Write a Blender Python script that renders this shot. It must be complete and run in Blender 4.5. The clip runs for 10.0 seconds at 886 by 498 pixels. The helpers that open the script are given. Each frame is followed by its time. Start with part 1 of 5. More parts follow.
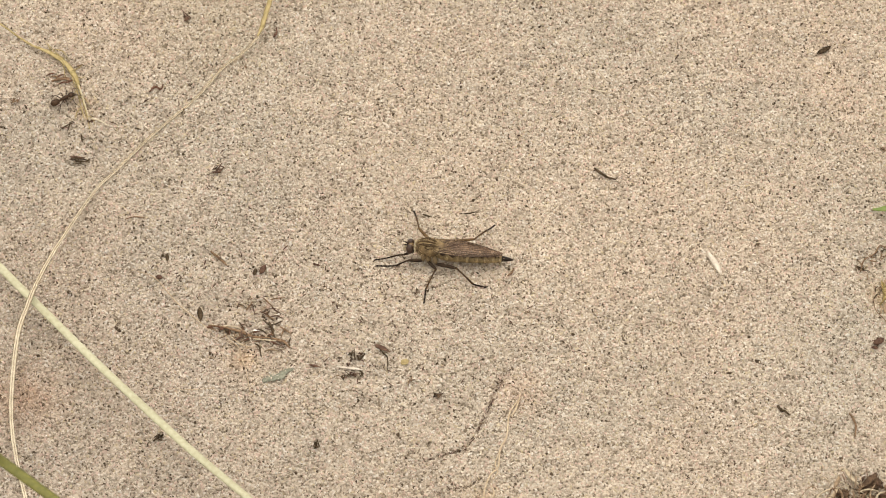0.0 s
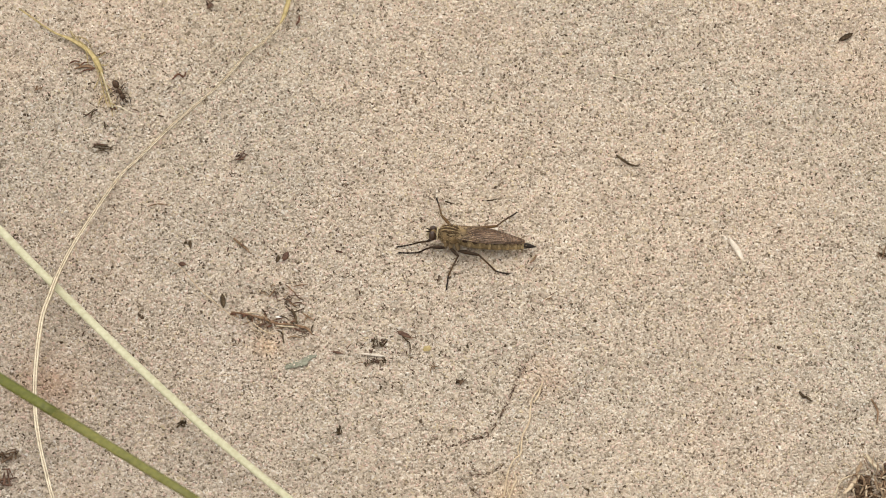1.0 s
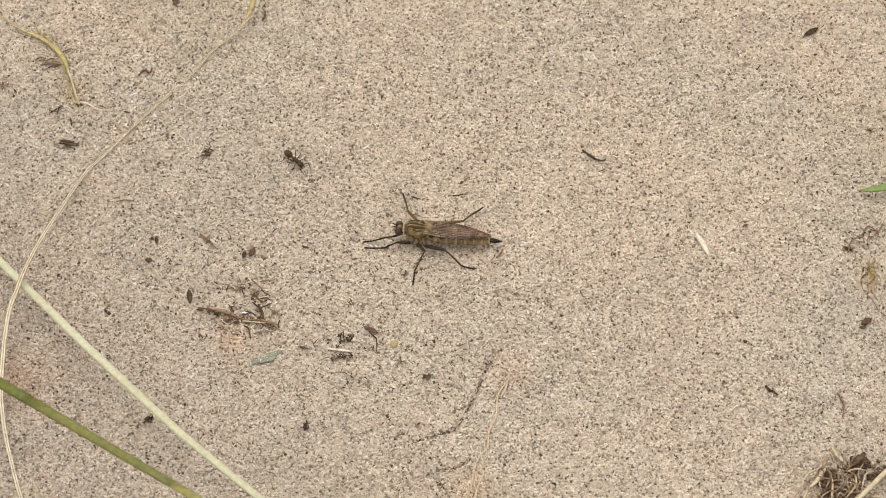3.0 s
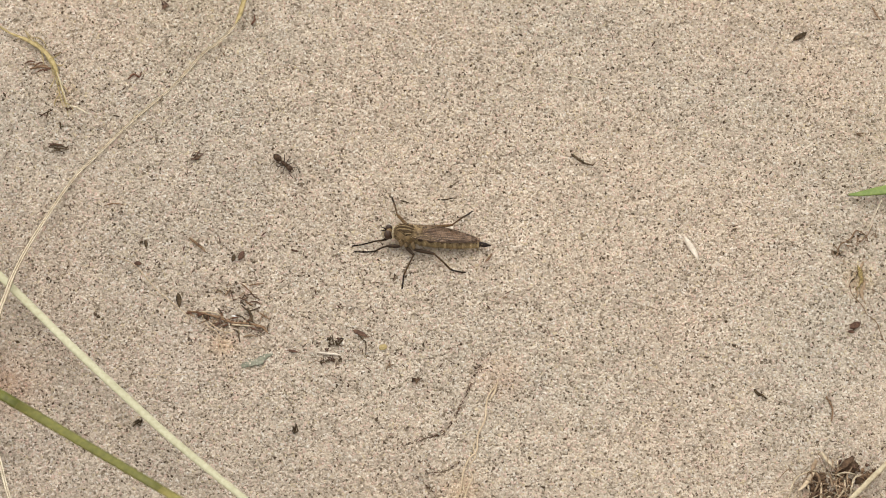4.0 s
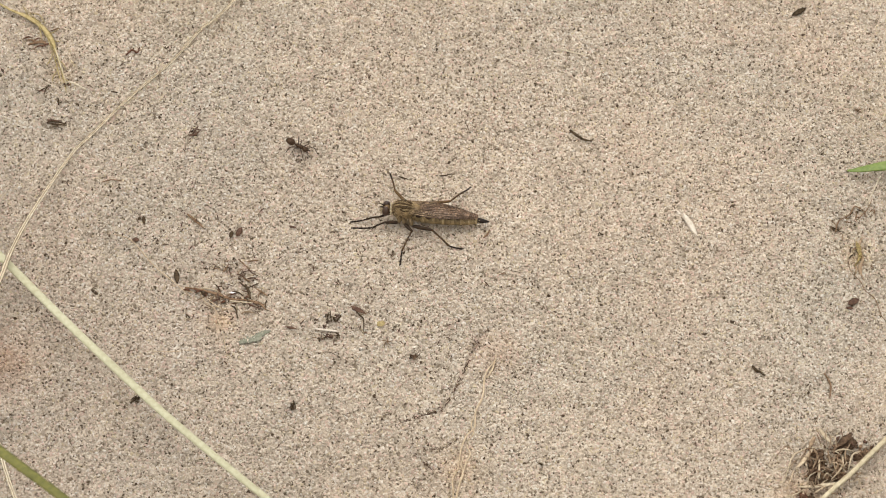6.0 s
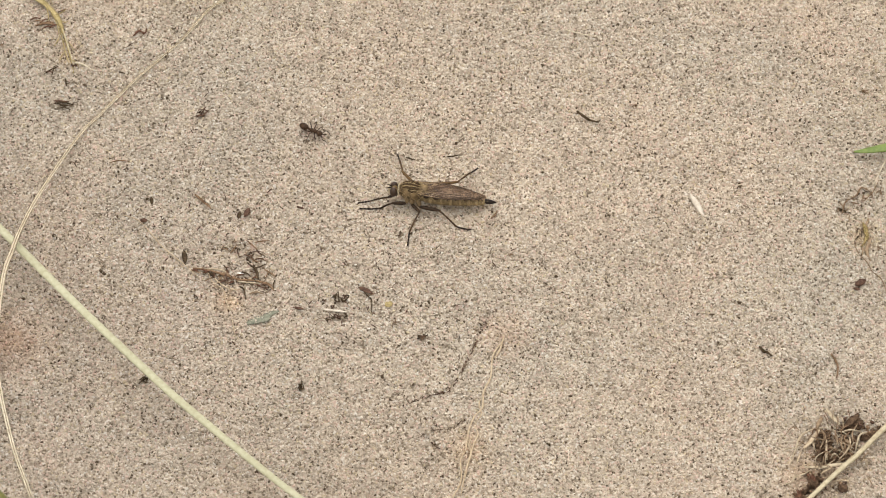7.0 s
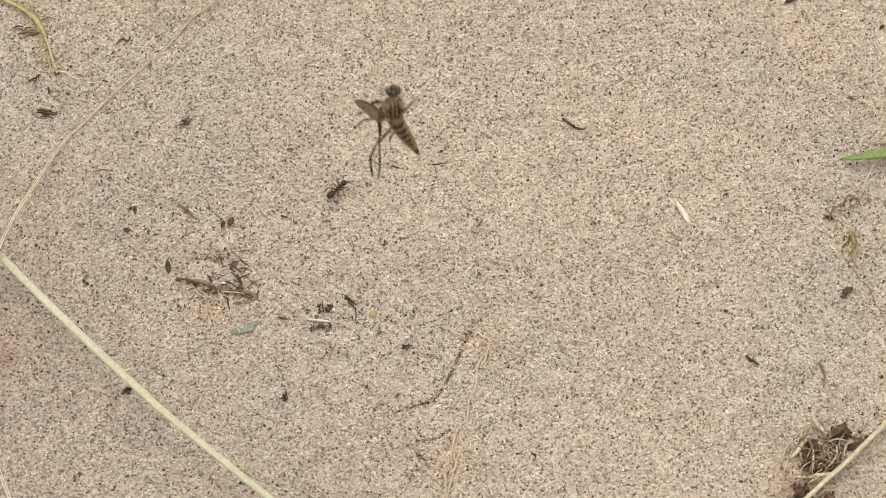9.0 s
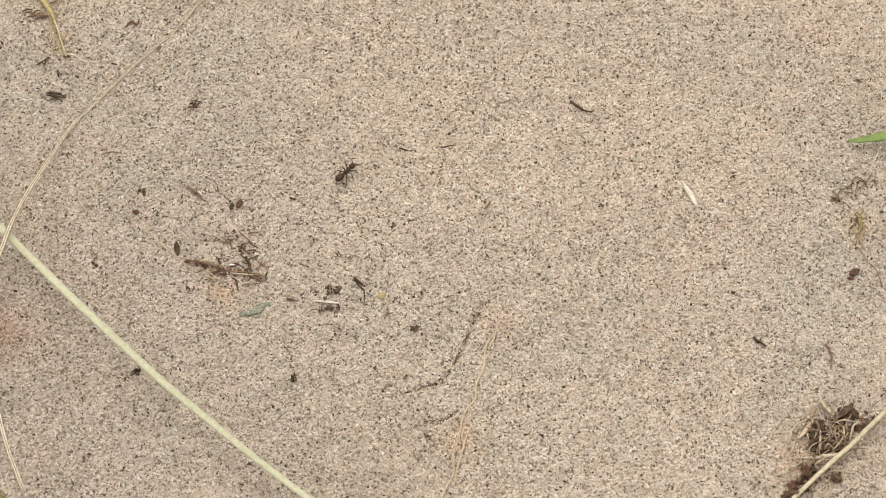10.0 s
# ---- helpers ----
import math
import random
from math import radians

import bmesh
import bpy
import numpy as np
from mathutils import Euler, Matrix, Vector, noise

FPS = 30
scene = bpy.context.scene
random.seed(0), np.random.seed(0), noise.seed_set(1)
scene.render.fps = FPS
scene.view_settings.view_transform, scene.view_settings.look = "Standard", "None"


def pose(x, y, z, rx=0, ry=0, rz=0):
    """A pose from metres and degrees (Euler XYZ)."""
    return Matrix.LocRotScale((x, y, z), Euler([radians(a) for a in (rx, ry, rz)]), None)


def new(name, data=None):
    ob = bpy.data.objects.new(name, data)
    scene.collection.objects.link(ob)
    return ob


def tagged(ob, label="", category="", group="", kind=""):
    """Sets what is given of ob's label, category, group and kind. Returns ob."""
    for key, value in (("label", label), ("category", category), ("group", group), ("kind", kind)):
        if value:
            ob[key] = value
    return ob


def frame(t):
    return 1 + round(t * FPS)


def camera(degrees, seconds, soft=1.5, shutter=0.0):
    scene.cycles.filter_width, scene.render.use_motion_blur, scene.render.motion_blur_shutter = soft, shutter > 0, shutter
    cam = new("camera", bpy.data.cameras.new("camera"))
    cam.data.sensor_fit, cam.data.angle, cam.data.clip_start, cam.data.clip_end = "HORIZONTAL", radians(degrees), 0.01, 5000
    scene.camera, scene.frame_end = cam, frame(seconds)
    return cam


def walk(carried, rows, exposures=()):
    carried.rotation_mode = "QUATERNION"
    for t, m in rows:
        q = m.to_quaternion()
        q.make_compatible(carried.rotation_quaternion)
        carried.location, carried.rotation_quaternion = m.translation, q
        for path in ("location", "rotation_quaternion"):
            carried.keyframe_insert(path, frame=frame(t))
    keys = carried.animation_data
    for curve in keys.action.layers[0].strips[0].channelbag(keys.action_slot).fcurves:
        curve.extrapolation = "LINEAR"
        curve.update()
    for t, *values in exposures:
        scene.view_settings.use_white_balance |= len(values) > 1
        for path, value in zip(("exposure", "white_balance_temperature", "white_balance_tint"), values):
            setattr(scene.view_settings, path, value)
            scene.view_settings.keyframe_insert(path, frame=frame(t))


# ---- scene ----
MM = 0.001

# ---- camera: a phone zoomed in from about 0.7 m, looking down at the sand ----
cam = camera(12.0, 10.0, soft=1.0, shutter=0.12)
cam.data.dof.use_dof, cam.data.dof.focus_distance, cam.data.dof.aperture_fstop = True, 0.688, 52.0
CAMERA_ROWS = [
    (0, 0.00140, -0.39144, 0.56413, 35.099, 0.391, 0.358),
    (0.5, 0.00076, -0.39265, 0.56450, 35.162, 0.491, 0.325),
    (0.7, 0.00111, -0.39269, 0.56454, 35.086, 0.618, 0.441),
    (1, 0.00164, -0.39276, 0.56459, 34.990, 0.673, 0.519),
    (1.2, 0.00198, -0.39292, 0.56476, 34.948, 0.583, 0.388),
    (1.5, 0.00249, -0.39316, 0.56503, 34.941, 0.477, 0.213),
    (1.7, 0.00329, -0.39274, 0.56475, 34.941, 0.430, 0.181),
    (2, 0.00450, -0.39211, 0.56434, 34.956, 0.374, 0.143),
    (2.2, 0.00376, -0.39261, 0.56443, 35.001, 0.328, 0.092),
    (2.5, 0.00266, -0.39336, 0.56455, 35.015, 0.360, 0.085),
    (2.7, 0.00250, -0.39363, 0.56450, 34.976, 0.442, 0.155),
    (3.8, 0.00162, -0.39511, 0.56426, 35.173, 0.295, 0.121),
    (4, 0.00146, -0.39538, 0.56421, 35.168, 0.222, 0.082),
    (4.2, 0.00088, -0.39549, 0.56454, 35.101, 0.116, 0.037),
    (4.5, 0.00000, -0.39565, 0.56504, 35.000, -0.000, 0.000),
    (4.7, 0.00100, -0.39441, 0.56551, 34.851, 0.087, 0.044),
    (5, 0.00250, -0.39256, 0.56620, 34.709, 0.140, 0.055),
    (5.2, 0.00349, -0.39279, 0.56540, 34.820, 0.090, -0.015),
    (5.5, 0.00497, -0.39312, 0.56421, 34.910, 0.227, 0.027),
    (5.7, 0.00437, -0.39326, 0.56439, 34.846, 0.316, 0.099),
    (6.8, 0.00105, -0.39403, 0.56542, 34.421, 0.352, 0.173),
    (7, 0.00045, -0.39417, 0.56560, 34.435, 0.209, 0.085),
    (7.2, 0.00091, -0.39363, 0.56561, 34.418, 0.070, 0.009),
    (7.5, 0.00159, -0.39283, 0.56561, 34.373, -0.004, -0.013),
    (7.7, 0.00212, -0.39244, 0.56535, 34.342, -0.016, -0.080),
    (8, 0.00291, -0.39185, 0.56497, 34.336, -0.040, -0.184),
    (8.2, 0.00344, -0.39118, 0.56488, 34.325, -0.003, -0.180),
    (8.5, 0.00424, -0.39018, 0.56475, 34.292, 0.174, -0.090),
    (8.7, 0.00407, -0.38997, 0.56447, 34.297, 0.292, -0.029),
    (9, 0.00381, -0.38966, 0.56406, 34.315, 0.365, -0.008),
    (9.2, 0.00392, -0.39023, 0.56404, 34.325, 0.378, -0.028),
    (9.5, 0.00408, -0.39108, 0.56401, 34.295, 0.397, -0.056),
    (9.7, 0.00404, -0.39177, 0.56412, 34.267, 0.400, -0.028),
    (10, 0.00397, -0.39281, 0.56429, 34.277, 0.469, 0.058),
]
EXPOSURES = [(0.0, 0.85, 6900, 10.2), (0.4, 0.85, 6850, 10.2), (1.2, 0.82, 6570, 9.8), (10.0, 0.77, 6510, 9.7)]
walk(cam, [(t, pose(x, y, z, rx, ry, rz)) for t, x, y, z, rx, ry, rz in CAMERA_ROWS], exposures=EXPOSURES)

# ---- light: bright overcast sky with a weak, wide sun ----
SUN_HEIGHT, SUN_ROUND = 78.0, -30.0
world = bpy.data.worlds.new("overcast_sky")
scene.world = world
world.use_nodes = True
sky = world.node_tree.nodes.new("ShaderNodeTexSky")
sky.sky_type, sky.sun_disc = "NISHITA", False
sky.sun_elevation, sky.sun_rotation = radians(SUN_HEIGHT), radians(SUN_ROUND)
sky.dust_density, sky.ozone_density = 3.0, 1.0
background = world.node_tree.nodes["Background"]
background.inputs["Strength"].default_value = 0.14
cloud = world.node_tree.nodes.new("ShaderNodeHueSaturation")
cloud.inputs["Saturation"].default_value = 0.12
world.node_tree.links.new(sky.outputs["Color"], cloud.inputs["Color"])
world.node_tree.links.new(cloud.outputs["Color"], background.inputs["Color"])
sun = new("sun", bpy.data.lights.new("sun", "SUN"))
sun.data.energy, sun.data.angle, sun.data.color = 0.9, radians(90), (1.0, 0.95, 0.87)
sun.rotation_euler = Euler((radians(90 - SUN_HEIGHT), 0, radians(180 - SUN_ROUND)))


# ---- materials ----
def material(name, dark, light, rough=0.7, grain=900.0, stain=120.0, bump=0.3, depth=0.00008, spec=0.3, tone=0.35, metal=0.0, random_tone=0.0):
    """A surface whose colour wanders between two tones at a fine and a coarse scale, with fine relief."""
    m = bpy.data.materials.new(name)
    m.use_nodes = True
    n, l = m.node_tree.nodes, m.node_tree.links
    b = n["Principled BSDF"]
    b.inputs["Roughness"].default_value, b.inputs["Metallic"].default_value = rough, metal
    b.inputs["Specular IOR Level"].default_value = spec
    at = n.new("ShaderNodeTexCoord")
    fine, coarse = n.new("ShaderNodeTexNoise"), n.new("ShaderNodeTexNoise")
    fine.inputs["Scale"].default_value, coarse.inputs["Scale"].default_value = grain, stain
    fine.inputs["Detail"].default_value = 4
    for tex in (fine, coarse):
        l.new(at.outputs["Object"], tex.inputs["Vector"])
    mix = n.new("ShaderNodeMix")
    mix.inputs["Factor"].default_value = tone
    l.new(fine.outputs["Fac"], mix.inputs["A"])
    l.new(coarse.outputs["Fac"], mix.inputs["B"])
    ramp = n.new("ShaderNodeValToRGB")
    ramp.color_ramp.elements[0].position, ramp.color_ramp.elements[1].position = 0.36, 0.64
    ramp.color_ramp.elements[0].color, ramp.color_ramp.elements[1].color = (*dark, 1), (*light, 1)
    l.new(mix.outputs["Result"], ramp.inputs["Fac"])
    l.new(ramp.outputs["Color"], b.inputs["Base Color"])
    relief = n.new("ShaderNodeBump")
    relief.inputs["Strength"].default_value, relief.inputs["Distance"].default_value = bump, depth
    l.new(fine.outputs["Fac"], relief.inputs["Height"])
    l.new(relief.outputs["Normal"], b.inputs["Normal"])
    return m


# the first entry paints light falloff at the left into the sand's colour
STAINS_AND_FALLOFF = [(-85, -30, 30, 105, (0.84, 0.845, 0.86)), (*(-71.81, -24.87), 2, 10, (0.95, 0.80, 0.72)), (*(-37.02, -16.81), 0.5, 4.5, (1.03, 0.88, 0.72)), (*(66.17, -4.16), 0.5, 4.5, (0.97, 0.83, 0.62)), (*(7.62, -23.14), 1, 7, (1.0, 0.90, 0.85)),
          (*(2.14, -43.94), 0.5, 5.5, (1.03, 0.92, 0.80)), (*(-65.22, 33.77), 0.5, 4.5, (1.0, 0.88, 0.76)), (*(55.92, -50.19), 1, 9, (0.92, 0.80, 0.70)), (*(-41.37, -17.69), 2, 14, (1.03, 1.04, 1.07)), (*(-13.64, -56.96), 6, 32, (0.88, 0.87, 0.86)), (*(-43.75, 50.71), 3, 20, (0.87, 0.875, 0.85)), (*(61.81, -47.60), 4, 18, (0.92, 0.90, 0.88)), (*(73.07, 21.96), 5, 18, (0.92, 0.92, 0.90))]


def sand_material(name, per_grain):
    """Quartz sand: tan, rose, pale and dark grains, with rosy and grey drifts."""
    m = bpy.data.materials.new(name)
    m.use_nodes = True
    n, l = m.node_tree.nodes, m.node_tree.links
    b = n["Principled BSDF"]
    b.inputs["Roughness"].default_value = 0.7
    b.inputs["Specular IOR Level"].default_value = 0.05
    at = n.new("ShaderNodeTexCoord")
    ramp = n.new("ShaderNodeValToRGB")
    ramp.color_ramp.interpolation = "CONSTANT"
    tones = ((0.0, (0.095, 0.066, 0.042)), (0.018, (0.25, 0.195, 0.138)), (0.125, (0.425, 0.35, 0.267)), (0.36, (0.555, 0.462, 0.356)),
             (0.62, (0.615, 0.525, 0.413)), (0.82, (0.575, 0.43, 0.342)), (0.89, (0.65, 0.58, 0.485)), (0.96, (0.54, 0.445, 0.30)))
    for i, (p, c) in enumerate(tones):
        e = ramp.color_ramp.elements[i] if i < 2 else ramp.color_ramp.elements.new(p)
        e.position, e.color = p, (*c, 1)
    if per_grain:
        geo = n.new("ShaderNodeNewGeometry")
        l.new(geo.outputs["Random Per Island"], ramp.inputs["Fac"])
    else:
        cells = n.new("ShaderNodeTexVoronoi")
        cells.inputs["Scale"].default_value = 2600
        l.new(at.outputs["Object"], cells.inputs["Vector"])
        split = n.new("ShaderNodeSeparateColor")
        l.new(cells.outputs["Color"], split.inputs["Color"])
        l.new(split.outputs["Red"], ramp.inputs["Fac"])
        relief = n.new("ShaderNodeBump")
        relief.inputs["Strength"].default_value, relief.inputs["Distance"].default_value = 0.8, 0.0002
        relief.invert = True
        l.new(cells.outputs["Distance"], relief.inputs["Height"])
        l.new(relief.outputs["Normal"], b.inputs["Normal"])
    last = ramp.outputs["Color"]
    for scale, low, high, a, c in ((38, 0.45, 0.68, (1, 1, 1), (1.008, 0.99, 0.982)), (22, 0.42, 0.7, (1, 1, 1), (0.92, 0.95, 0.97)), (300, 0.35, 0.7, (0.92, 0.92, 0.92), (1.05, 1.05, 1.05))):
        drift, tint, mul = n.new("ShaderNodeTexNoise"), n.new("ShaderNodeValToRGB"), n.new("ShaderNodeMix")
        drift.inputs["Scale"].default_value = scale
        l.new(at.outputs["Object"], drift.inputs["Vector"])
        l.new(drift.outputs["Fac"], tint.inputs["Fac"])
        tint.color_ramp.elements[0].position, tint.color_ramp.elements[1].position = low, high
        tint.color_ramp.elements[0].color, tint.color_ramp.elements[1].color = (*a, 1), (*c, 1)
        mul.data_type, mul.blend_type = "RGBA", "MULTIPLY"
        mul.inputs["Factor"].default_value = 1.0
        l.new(last, mul.inputs["A"])
        l.new(tint.outputs["Color"], mul.inputs["B"])
        last = mul.outputs["Result"]
    # the left side's light falloff painted in as a greyer stretch, greyer patches, and rusty and ochre stains, all with
    # ragged edges
    for x, y, inner, outer, tone in STAINS_AND_FALLOFF:
        away, ragged, stretch, tint, mul = n.new("ShaderNodeVectorMath"), n.new("ShaderNodeTexNoise"), n.new("ShaderNodeMath"), n.new("ShaderNodeValToRGB"), n.new("ShaderNodeMix")
        away.operation, stretch.operation = "DISTANCE", "MULTIPLY_ADD"
        away.inputs[1].default_value = (x * MM, y * MM, 0)
        ragged.inputs["Scale"].default_value = 2000 / outer
        l.new(at.outputs["Object"], away.inputs[0])
        l.new(at.outputs["Object"], ragged.inputs["Vector"])
        l.new(ragged.outputs["Fac"], stretch.inputs[0])
        stretch.inputs[1].default_value = (outer - inner) * 0.5 * MM
        l.new(away.outputs["Value"], stretch.inputs[2])
        l.new(stretch.outputs["Value"], tint.inputs["Fac"])
        tint.color_ramp.elements[0].position, tint.color_ramp.elements[1].position = inner * MM, outer * MM
        tint.color_ramp.elements[0].color, tint.color_ramp.elements[1].color = (*tone, 1), (1, 1, 1, 1)
        mul.data_type, mul.blend_type = "RGBA", "MULTIPLY"
        mul.inputs["Factor"].default_value = 1.0
        l.new(last, mul.inputs["A"])
        l.new(tint.outputs["Color"], mul.inputs["B"])
        last = mul.outputs["Result"]
    l.new(last, b.inputs["Base Color"])
    return m


def see_through(m, cover, tint):
    """Turns a material into a thin skin that lets part of the light pass."""
    n, l = m.node_tree.nodes, m.node_tree.links
    out, clear, mix = n["Material Output"], n.new("ShaderNodeBsdfTransparent"), n.new("ShaderNodeMixShader")
    clear.inputs["Color"].default_value = (*tint, 1)
    mix.inputs["Fac"].default_value = cover
    l.new(clear.outputs["BSDF"], mix.inputs[1])
    l.new(n["Principled BSDF"].outputs["BSDF"], mix.inputs[2])
    l.new(mix.outputs["Shader"], out.inputs["Surface"])
    return m


SAND, GRAIN = sand_material("sand", False), sand_material("sand_grains", True)
STRAW = material("pale_straw", (0.35, 0.325, 0.20), (0.455, 0.428, 0.29), rough=0.65, grain=1500, stain=60)
OLD_STRAW = material("old_straw", (0.34, 0.275, 0.165), (0.52, 0.445, 0.295), rough=0.55, grain=1500, stain=80)
BLEACHED = material("bleached_leaf", (0.42, 0.345, 0.235), (0.64, 0.555, 0.415), rough=0.6, grain=1200, stain=150)
FADED = see_through(material("faded_leaf", (0.36, 0.30, 0.20), (0.56, 0.48, 0.35), rough=0.7, grain=1500, stain=200), 0.4, (0.96, 0.92, 0.85))
OCHRE = material("ochre_leaf", (0.21, 0.155, 0.05), (0.42, 0.325, 0.15), rough=0.6, grain=1200, stain=180)
OCHRE_THIN = see_through(material("thin_ochre_leaf", (0.20, 0.15, 0.05), (0.40, 0.31, 0.14), rough=0.6, grain=1200, stain=500), 0.55, (0.95, 0.85, 0.65))
GREEN = material("green_blade", (0.060, 0.064, 0.005), (0.108, 0.108, 0.013), rough=0.45, grain=1200, stain=60)
MID = material("olive_blade", (0.085, 0.082, 0.014), (0.15, 0.14, 0.03), rough=0.45, grain=1200, stain=60)
TIP = material("yellowing_blade", (0.13, 0.115, 0.024), (0.235, 0.20, 0.06), rough=0.5, grain=1200, stain=90)
FRESH = material("fresh_leaf", (0.105, 0.15, 0.028), (0.18, 0.225, 0.055), rough=0.45, grain=1200, stain=200)
GREYGREEN = material("grey_green_leaf", (0.13, 0.132, 0.092), (0.245, 0.238, 0.17), rough=0.7, grain=2500, stain=500)
ROOT = material("root_fibre", (0.38, 0.28, 0.17), (0.56, 0.45, 0.31), rough=0.7, grain=2000, stain=300)
ROOT_PALE = material("pale_root", (0.33, 0.255, 0.16), (0.52, 0.43, 0.30), rough=0.7, grain=2000, stain=300)
ROOT_DARK = material("brown_root", (0.16, 0.105, 0.06), (0.34, 0.24, 0.145), rough=0.7, grain=2000, stain=300)
WOODY = material("brown_twig", (0.10, 0.058, 0.032), (0.28, 0.18, 0.108), rough=0.8, grain=2500, stain=400, bump=0.6, spec=0.08)
DARK = material("dark_litter", (0.026, 0.018, 0.010), (0.095, 0.066, 0.04), rough=0.75, grain=3000, stain=700, bump=0.7, spec=0.03)
RUSTY = material("rusty_husk", (0.05, 0.027, 0.019), (0.14, 0.08, 0.052), rough=0.6, grain=2500, stain=500, bump=0.6, spec=0.08)
RED_TWIG = material("red_brown_twig", (0.06, 0.027, 0.017), (0.175, 0.088, 0.055), rough=0.65, grain=2500, stain=500, bump=0.6, spec=0.08)
HUSK = material("cream_husk", (0.44, 0.37, 0.285), (0.60, 0.525, 0.425), rough=0.5, grain=2000, stain=400)
WHITE = material("white_chip", (0.72, 0.70, 0.64), (0.88, 0.87, 0.83), rough=0.4, grain=2500, stain=600)
YELLOW = material("yellow_flake", (0.27, 0.20, 0.075), (0.40, 0.31, 0.14), rough=0.6, grain=2500, stain=600)
SOIL = material("dark_root_soil", (0.032, 0.019, 0.012), (0.15, 0.095, 0.058), rough=0.9, grain=2200, stain=500, bump=0.8, spec=0.08)
HORN = material("horny_thorax", (0.028, 0.015, 0.006), (0.25, 0.165, 0.072), rough=0.55, grain=2000, stain=900, bump=0.5, tone=0.6)
DUSTY = material("dusty_abdomen", (0.085, 0.054, 0.022), (0.28, 0.195, 0.088), rough=0.6, grain=1800, stain=500, bump=0.4)
BAND = material("pale_band", (0.20, 0.135, 0.06), (0.40, 0.29, 0.14), rough=0.6, grain=2500, stain=700)
EYE = material("brown_eye", (0.02, 0.010, 0.006), (0.065, 0.034, 0.018), rough=0.28, grain=9000, stain=900, spec=0.4, depth=0.00002)
BLACK = material("glossy_black", (0.010, 0.006, 0.004), (0.028, 0.018, 0.012), rough=0.45, grain=3000, stain=600, spec=0.14)
LEG = material("leg_brown", (0.012, 0.0065, 0.003), (0.045, 0.025, 0.011), rough=0.5, grain=2500, stain=700, spec=0.15)
AMBER = material("amber_thigh", (0.05, 0.026, 0.010), (0.15, 0.085, 0.033), rough=0.5, grain=2500, stain=700, spec=0.15)
STRIPE = material("stripe_brown", (0.024, 0.014, 0.006), (0.095, 0.058, 0.026), rough=0.6, grain=2500, stain=700, spec=0.1)
SHIN = material("shin_brown", (0.03, 0.016, 0.007), (0.105, 0.06, 0.025), rough=0.5, grain=2500, stain=700, spec=0.15)
HAIR = material("pale_hair", (0.26, 0.175, 0.085), (0.47, 0.345, 0.185), rough=0.6, grain=3000, stain=900)
PALE_HAIR = material("cream_hair", (0.40, 0.31, 0.18), (0.62, 0.52, 0.34), rough=0.6, grain=3000, stain=900)
VEIN = material("wing_vein", (0.035, 0.018, 0.009), (0.085, 0.05, 0.026), rough=0.5, grain=3000, stain=900)
WING = see_through(material("wing_membrane", (0.13, 0.08, 0.05), (0.36, 0.245, 0.16), rough=0.35, grain=900, stain=420, spec=0.3, depth=0.00003), 0.5, (0.8, 0.7, 0.6))
ANT = material("ant_black", (0.022, 0.012, 0.006), (0.085, 0.048, 0.026), rough=0.45, grain=4000, stain=1200, spec=0.12)
ANT_LEG = material("ant_leg", (0.025, 0.014, 0.009), (0.07, 0.04, 0.026), spec=0.15, rough=0.5, grain=4000, stain=1200)


# ---- mesh helpers ----
def mesh_of(name, bm, mat, smooth=True):
    bmesh.ops.recalc_face_normals(bm, faces=bm.faces)
    data = bpy.data.meshes.new(name)
    bm.to_mesh(data)
    bm.free()
    data.materials.append(mat)
    if smooth:
        data.polygons.foreach_set("use_smooth", [True] * len(data.polygons))
    return data


def part(name, bm, mat, parent, label="", at=(0, 0, 0)):
    """One mesh under a thing or a part; at in millimetres."""
    ob = new(name, mesh_of(name, bm, mat))
    ob.parent = parent
    ob.location = [a * MM for a in at]
    return tagged(ob, label)


def solid(name, bm, mat, at, label, category, group="", kind="", smooth=True):
    """A thing of one mesh, its base at a place given in millimetres."""
    ob = new(name, mesh_of(name, bm, mat, smooth))
    ob.location = [a * MM for a in at]
    return tagged(ob, label if len(label.split()) > 3 else label + " on the sand", category, group, kind)


def empty(name, at, label, category, group=""):
    ob = new(name)
    ob.location = [a * MM for a in at]
    ob.empty_display_size = 0.002
    return tagged(ob, label, category, group)


def smooth_line(points, steps):
    """Points on a Catmull-Rom curve."""
    p = [Vector(v) for v in points]
    p = [p[0] * 2 - p[1]] + p + [p[-1] * 2 - p[-2]]
    out = []
    for i in range(1, len(p) - 2):
        for k in range(steps):
            s = k / steps
            out.append(0.5 * (2 * p[i] + (p[i + 1] - p[i - 1]) * s + (2 * p[i - 1] - 5 * p[i] + 4 * p[i + 1] - p[i + 2]) * s * s
                              + (3 * p[i] - p[i - 1] - 3 * p[i + 1] + p[i + 2]) * s ** 3))
    return out + [p[-2]]


